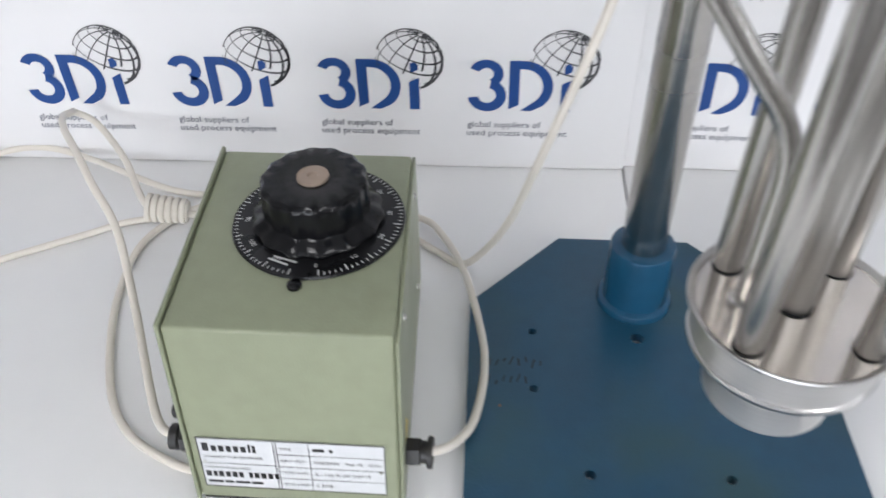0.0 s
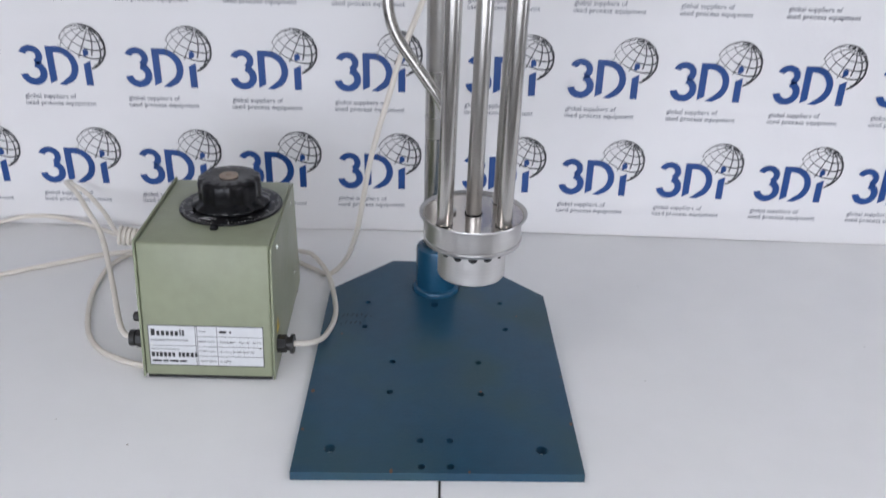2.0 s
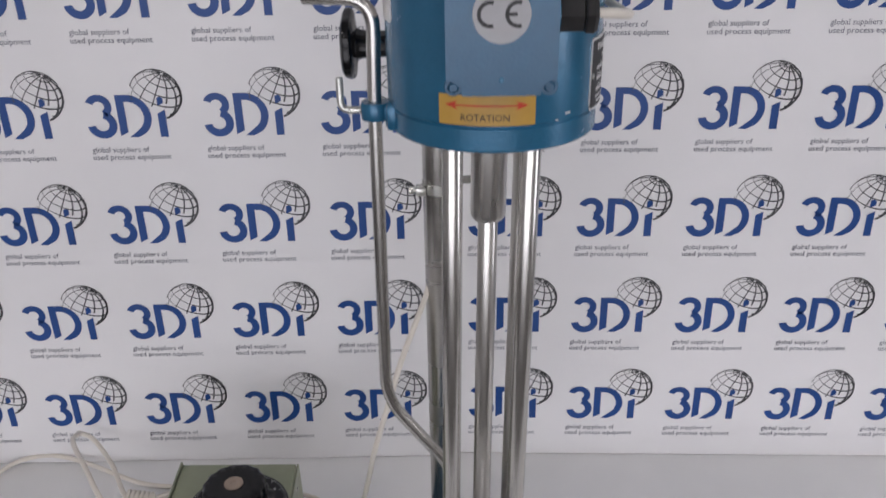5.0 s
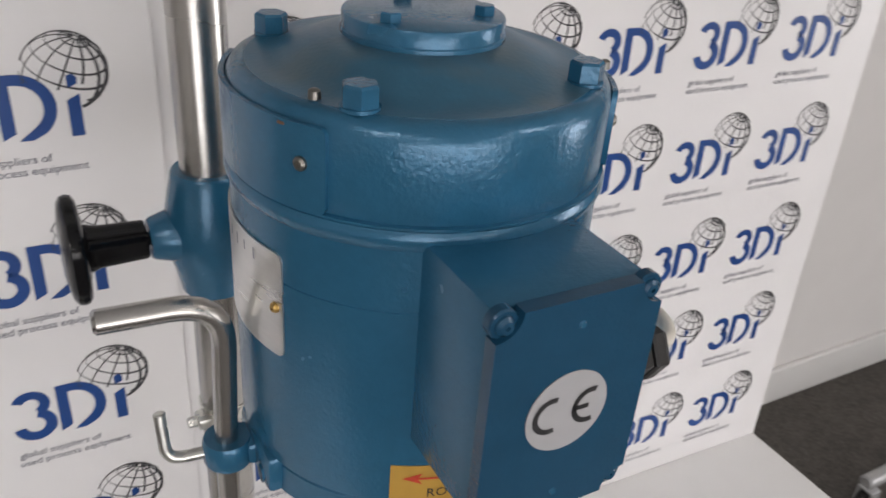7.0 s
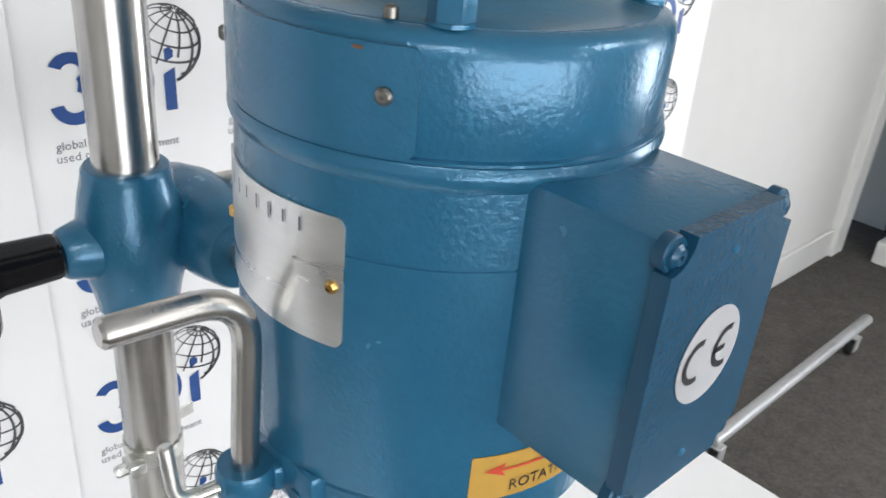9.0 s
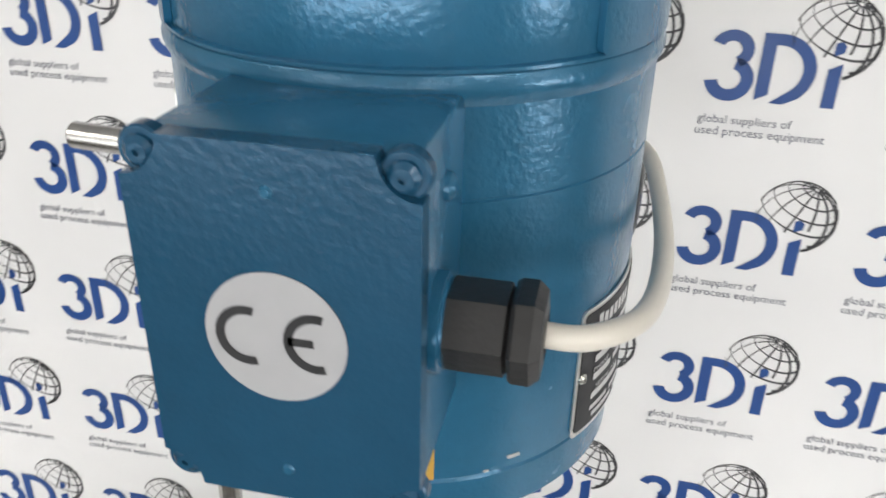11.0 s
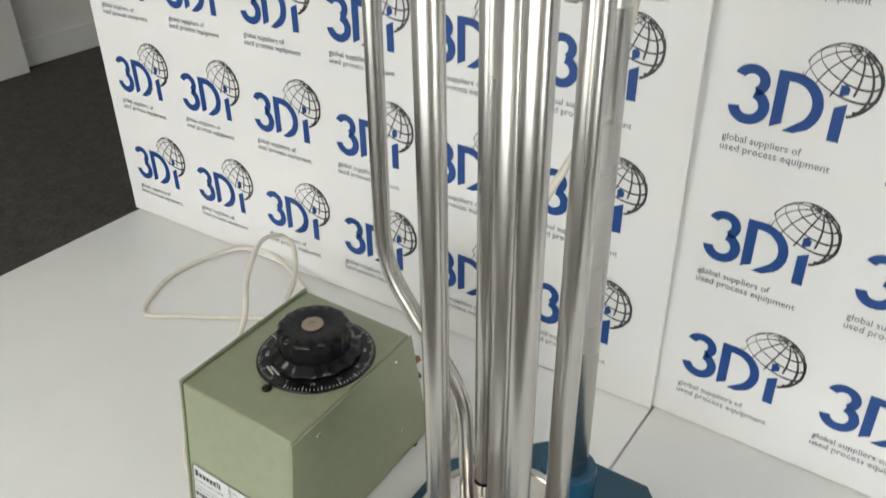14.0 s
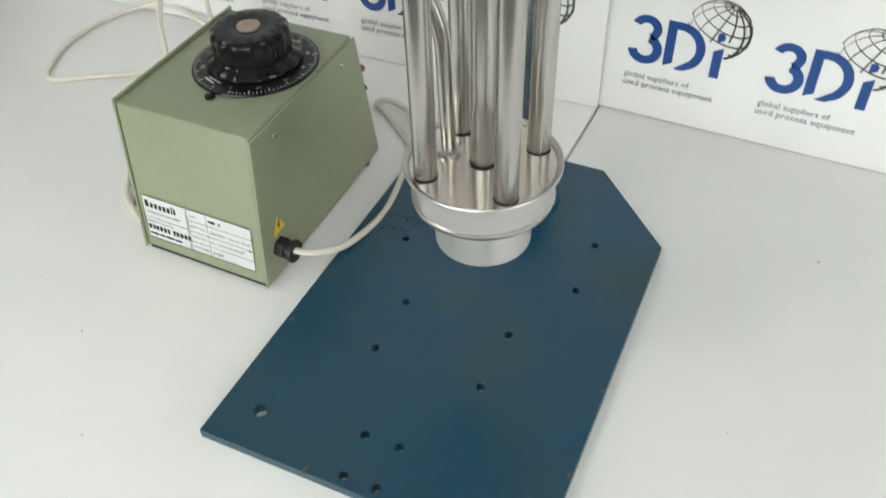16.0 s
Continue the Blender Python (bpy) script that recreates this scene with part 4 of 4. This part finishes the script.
for word, x, z, w, h in (("VARIABLE TRANSFORMER", 0.003, 0.0315, 0.0440, 0.0026), ("MADE IN ENGLAND", 0.003, 0.0200, 0.0330, 0.0024), ("TYPE", 0.0600, 0.0430, 0.0085, 0.0026), ("INPUT VOLTS", 0.0600, 0.0305, 0.0180, 0.0025), ("OUTPUT VOLTS", 0.0600, 0.0180, 0.0185, 0.0025),
                         ("OUTPUT CURRENT", 0.0600, 0.0050, 0.0195, 0.0025), ("230/240V", 0.0840, 0.0300, 0.0190, 0.0030), ("Max. 42 - 65 Hz", 0.1070, 0.0300, 0.0260, 0.0030), ("0 - 115 % OF INPUT", 0.0840, 0.0172, 0.0410, 0.0030), ("2 AMP", 0.0840, 0.0045, 0.0130, 0.0032)):
    part("lettering", on_front(moved(letters(word, w, h), Matrix.Translation((x, z, 0))), 0.0010), BLACK_INK, front, smooth=False)
part("number_bar", on_front(join(rect(0.0840, 0.0925, 0.0430, 0.0460), rect(0.0960, 0.0985, 0.0430, 0.0460)), 0.0010), BLACK_INK, front, smooth=False)
part("address_bar", on_front(join(rect(0.003, 0.0140, 0.0045, 0.0070), rect(0.0155, 0.0220, 0.0045, 0.0070), rect(0.0235, 0.0340, 0.0045, 0.0070), rect(0.0355, 0.0440, 0.0045, 0.0070)), 0.0010), BLACK_INK, front, smooth=False)
for x, z in ((0.0035, 0.0275), (0.1325, 0.0250)):
    bm = on_front(moved(lathe([(0.0016, 0), (0, 0)], seg=12), Matrix.Translation((x, z, 0))), 0.0016)
    part("label_rivet", bm, ZINC, front)
RG = (-0.2005, -0.4110, 0.0365)
rg = part("outlet_gland", join(hexagon(0.0110, 0.0, 0.0120, RG, "x", 0.08), lathe([(0.0085, 0.0120), (0.0085, 0.0165), (0.0055, 0.0165)], RG, "x", 24)), BLACK_MATT, vt, "black plastic cable gland")
part("gland_nut", lathe([(0.0115, 0.0165), (0.0120, 0.0180), (0.0115, 0.0205), (0.0050, 0.0205), (0.0045, 0.0165)], RG, "x", 24, 8, 0.03), BLACK_MATT, rg)
LG = (-0.3575, -0.4100, 0.0390)
lg = part("inlet_gland", join(lathe([(0, 0), (0.0115, 0), (0.0115, -0.0120), (0.0095, -0.0130), (0, -0.0130)], LG, "x", 8), lathe([(0.0085, -0.0130), (0.0100, -0.0150), (0.0100, -0.0210), (0.0050, -0.0215), (0.0045, -0.0140)], LG, "x", 20)), BLACK_MATT, vt, "black plastic cable gland")
part("fuse_holder", lathe([(0.0085, 0), (0.0085, -0.0040), (0.0062, -0.0045), (0.0060, -0.0130), (0.0045, -0.0145), (0, -0.0145)], (-0.3575, -0.4060, 0.0670), "x", 20), BLACK_MATT, vt)


def on_side(y, z, lift):
    k = (z - 0.008) / 0.165
    return Vector((-0.1996 - 0.045 * (y + 0.43) + 0.003 * k + lift, y, z))


tri = [(-0.0105, -0.009), (0.0105, -0.009), (0.0, 0.0105)]
warn = part("warning_label", poly([(0, 0), (1, 0), (0, 1)]), YELLOW, vt, "yellow triangle warning of electric shock", smooth=False)


def side_poly(pts, lift):
    bm = bmesh.new()
    bm.faces.new([bm.verts.new(on_side(-0.4060 + a, 0.0620 + b, lift)) for a, b in pts])
    return bm


warn.data = finish("warning_label", side_poly(tri, 0.0006), YELLOW, False)
part("bolt_symbol", side_poly([(0.0015, 0.0060), (-0.0030, -0.0010), (-0.0002, -0.0010), (-0.0012, -0.0070), (0.0030, 0.0008), (0.0004, 0.0008), (0.0030, 0.0060)], 0.0011), BLACK_INK, warn, smooth=False)
for y, z in ((-0.385, 0.155), (-0.255, 0.155), (-0.250, 0.05)):
    part("case_screw", pan_screw(0.0027, 0.0018, on_side(y, z, 0), "x"), ZINC, vt)
for z, m in ((0.120, mat("brown terminal", (0.20, 0.07, 0.03), 0.4)), (0.095, BLACK_MATT)):
    part("terminal", lathe([(0.0045, 0), (0.0045, 0.004), (0.0030, 0.005), (0.0030, 0.009), (0.0042, 0.010), (0.0042, 0.016), (0, 0.017)], (-0.2150, -0.2180, z), "y", 16), m, vt)

# ---- leads on the table beside the transformer ----
mains = thing("mains_lead", (-0.5, -0.15, 0.004), "white mains lead looped on the table with a ribbed sleeve", "cable")
part("flex", tube(smooth_path([(-0.3740, -0.4100, 0.0390), (-0.3950, -0.3950, 0.0430), (-0.4350, -0.3100, 0.0660), (-0.4720, -0.2360, 0.0900), (-0.5035, -0.1980, 0.1130), (-0.5300, -0.1620, 0.1200), (-0.5620, -0.1180, 0.1150), (-0.5820, -0.0820, 0.1050), (-0.5830, -0.0640, 0.0980), (-0.5900, -0.0450, 0.0860), (-0.5720, -0.0420, 0.0700), (-0.5300, -0.0850, 0.0560), (-0.4790, -0.1600, 0.0540), (-0.4400, -0.1580, 0.0460),
                               (-0.3950, -0.1480, 0.0300), (-0.3700, -0.1250, 0.0120), (-0.4000, -0.0980, 0.0045), (-0.4600, -0.1080, 0.0040), (-0.5250, -0.1250, 0.0040), (-0.5600, -0.1450, 0.0040), (-0.6500, -0.1980, 0.0040), (-0.6980, -0.2280, 0.0040), (-0.7200, -0.2220, 0.0040), (-0.7400, -0.1900, 0.0040),
                               (-0.7580, -0.1450, 0.0040), (-0.7560, -0.0850, 0.0045), (-0.7250, -0.0280, 0.0100), (-0.6700, -0.0120, 0.0150), (-0.6000, -0.0300, 0.0130), (-0.5000, -0.0700, 0.0060), (-0.4200, -0.0800, 0.0040)], 8), 0.0036, 12), CABLE, mains)
ribs = [(0, -0.020)]
for i in range(6):
    x = -0.020 + 0.0066 * i
    ribs += [(0.0140 - 0.0004 * i, x), (0.0145 - 0.0004 * i, x + 0.0008), (0.0145 - 0.0004 * i, x + 0.0036), (0.0140 - 0.0004 * i, x + 0.0044), (0.0105, x + 0.0046), (0.0105, x + 0.0064)]
ribs += [(0, 0.0198)]
part("ribbed_sleeve", moved(lathe(ribs, (0, 0, 0), "x", 20), Matrix.Translation((-0.4600, -0.1600, 0.0525)) @ Matrix.Rotation(radians(6), 4, "Z") @ Matrix.Rotation(radians(10), 4, "Y")), CABLE, mains, "ribbed white plastic sleeve")
spare = thing("flex_loop", (-0.45, -0.3, 0.004), "white flex looped round the transformer's side", "cable")
part("flex", tube(smooth_path([(-0.3640, -0.4180, 0.0042), (-0.3920, -0.4090, 0.0040), (-0.4310, -0.3860, 0.0040), (-0.4610, -0.3460, 0.0040), (-0.4860, -0.2800, 0.0040), (-0.4980, -0.2250, 0.0040), (-0.5000, -0.1620, 0.0045), (-0.4760, -0.1180, 0.0060), (-0.4400, -0.1000, 0.0110), (-0.3900, -0.1050, 0.0130), (-0.3400, -0.1250, 0.0110), (-0.3000, -0.1500, 0.0080)], 8), 0.0036, 12), CABLE, spare)

# ---- far things seen past the boards ----
cab = thing("machine_cabinet", (4.0, -0.5, FLOOR), "tall dark machine with a grey side panel on a white plinth", "machine")
part("body", box(3.95, 4.28, -0.95, 0.46, FLOOR + 0.12, 1.30, 0.01, 2), DARK_PAINT, cab)
part("side_panel", box(3.925, 3.948, -0.90, 0.34, -0.50, -0.16, 0.004, 1), GREY_PAINT, cab)
part("handle_block", box(3.89, 3.948, -0.36, 0.14, -0.15, 0.02, 0.01, 2), DARK_PAINT, cab)
part("panel_knob", lathe([(0.020, 0), (0.018, -0.010), (0, -0.012)], (3.924, 0.24, -0.26), "x", 16), BLACK_MATT, cab)
part("plinth", box(3.84, 4.26, -1.00, 0.44, FLOOR + 0.001, FLOOR + 0.115, 0.006, 1), TRIM, cab)

frame_base = thing("trolley_frame", (2.4, 0.1, FLOOR), "grey tubular trolley frame on black castors", "trolley")
part("rail", tube([Vector((1.87, 0.15, FLOOR + 0.10)), Vector((3.06, 0.165, FLOOR + 0.10))], 0.022, 14), TUBE, frame_base)
for x, y in ((1.87, 0.14), (2.90, 0.15)):
    c = part("castor", lathe([(0.010, -0.014), (0.034, -0.014), (0.038, -0.010), (0.038, 0.010), (0.034, 0.014), (0.010, 0.014)], (x + 0.02, y, FLOOR + 0.0385), "y", 24), BLACK_MATT, frame_base)
    part("castor_fork", join(box(x - 0.012, x + 0.030, y - 0.024, y - 0.018, FLOOR + 0.030, FLOOR + 0.085, 0.002, 1), box(x - 0.012, x + 0.030, y + 0.018, y + 0.024, FLOOR + 0.030, FLOOR + 0.085, 0.002, 1), box(x - 0.014, x + 0.030, y - 0.024, y + 0.024, FLOOR + 0.080, FLOOR + 0.088, 0.002, 1)), TUBE, c)
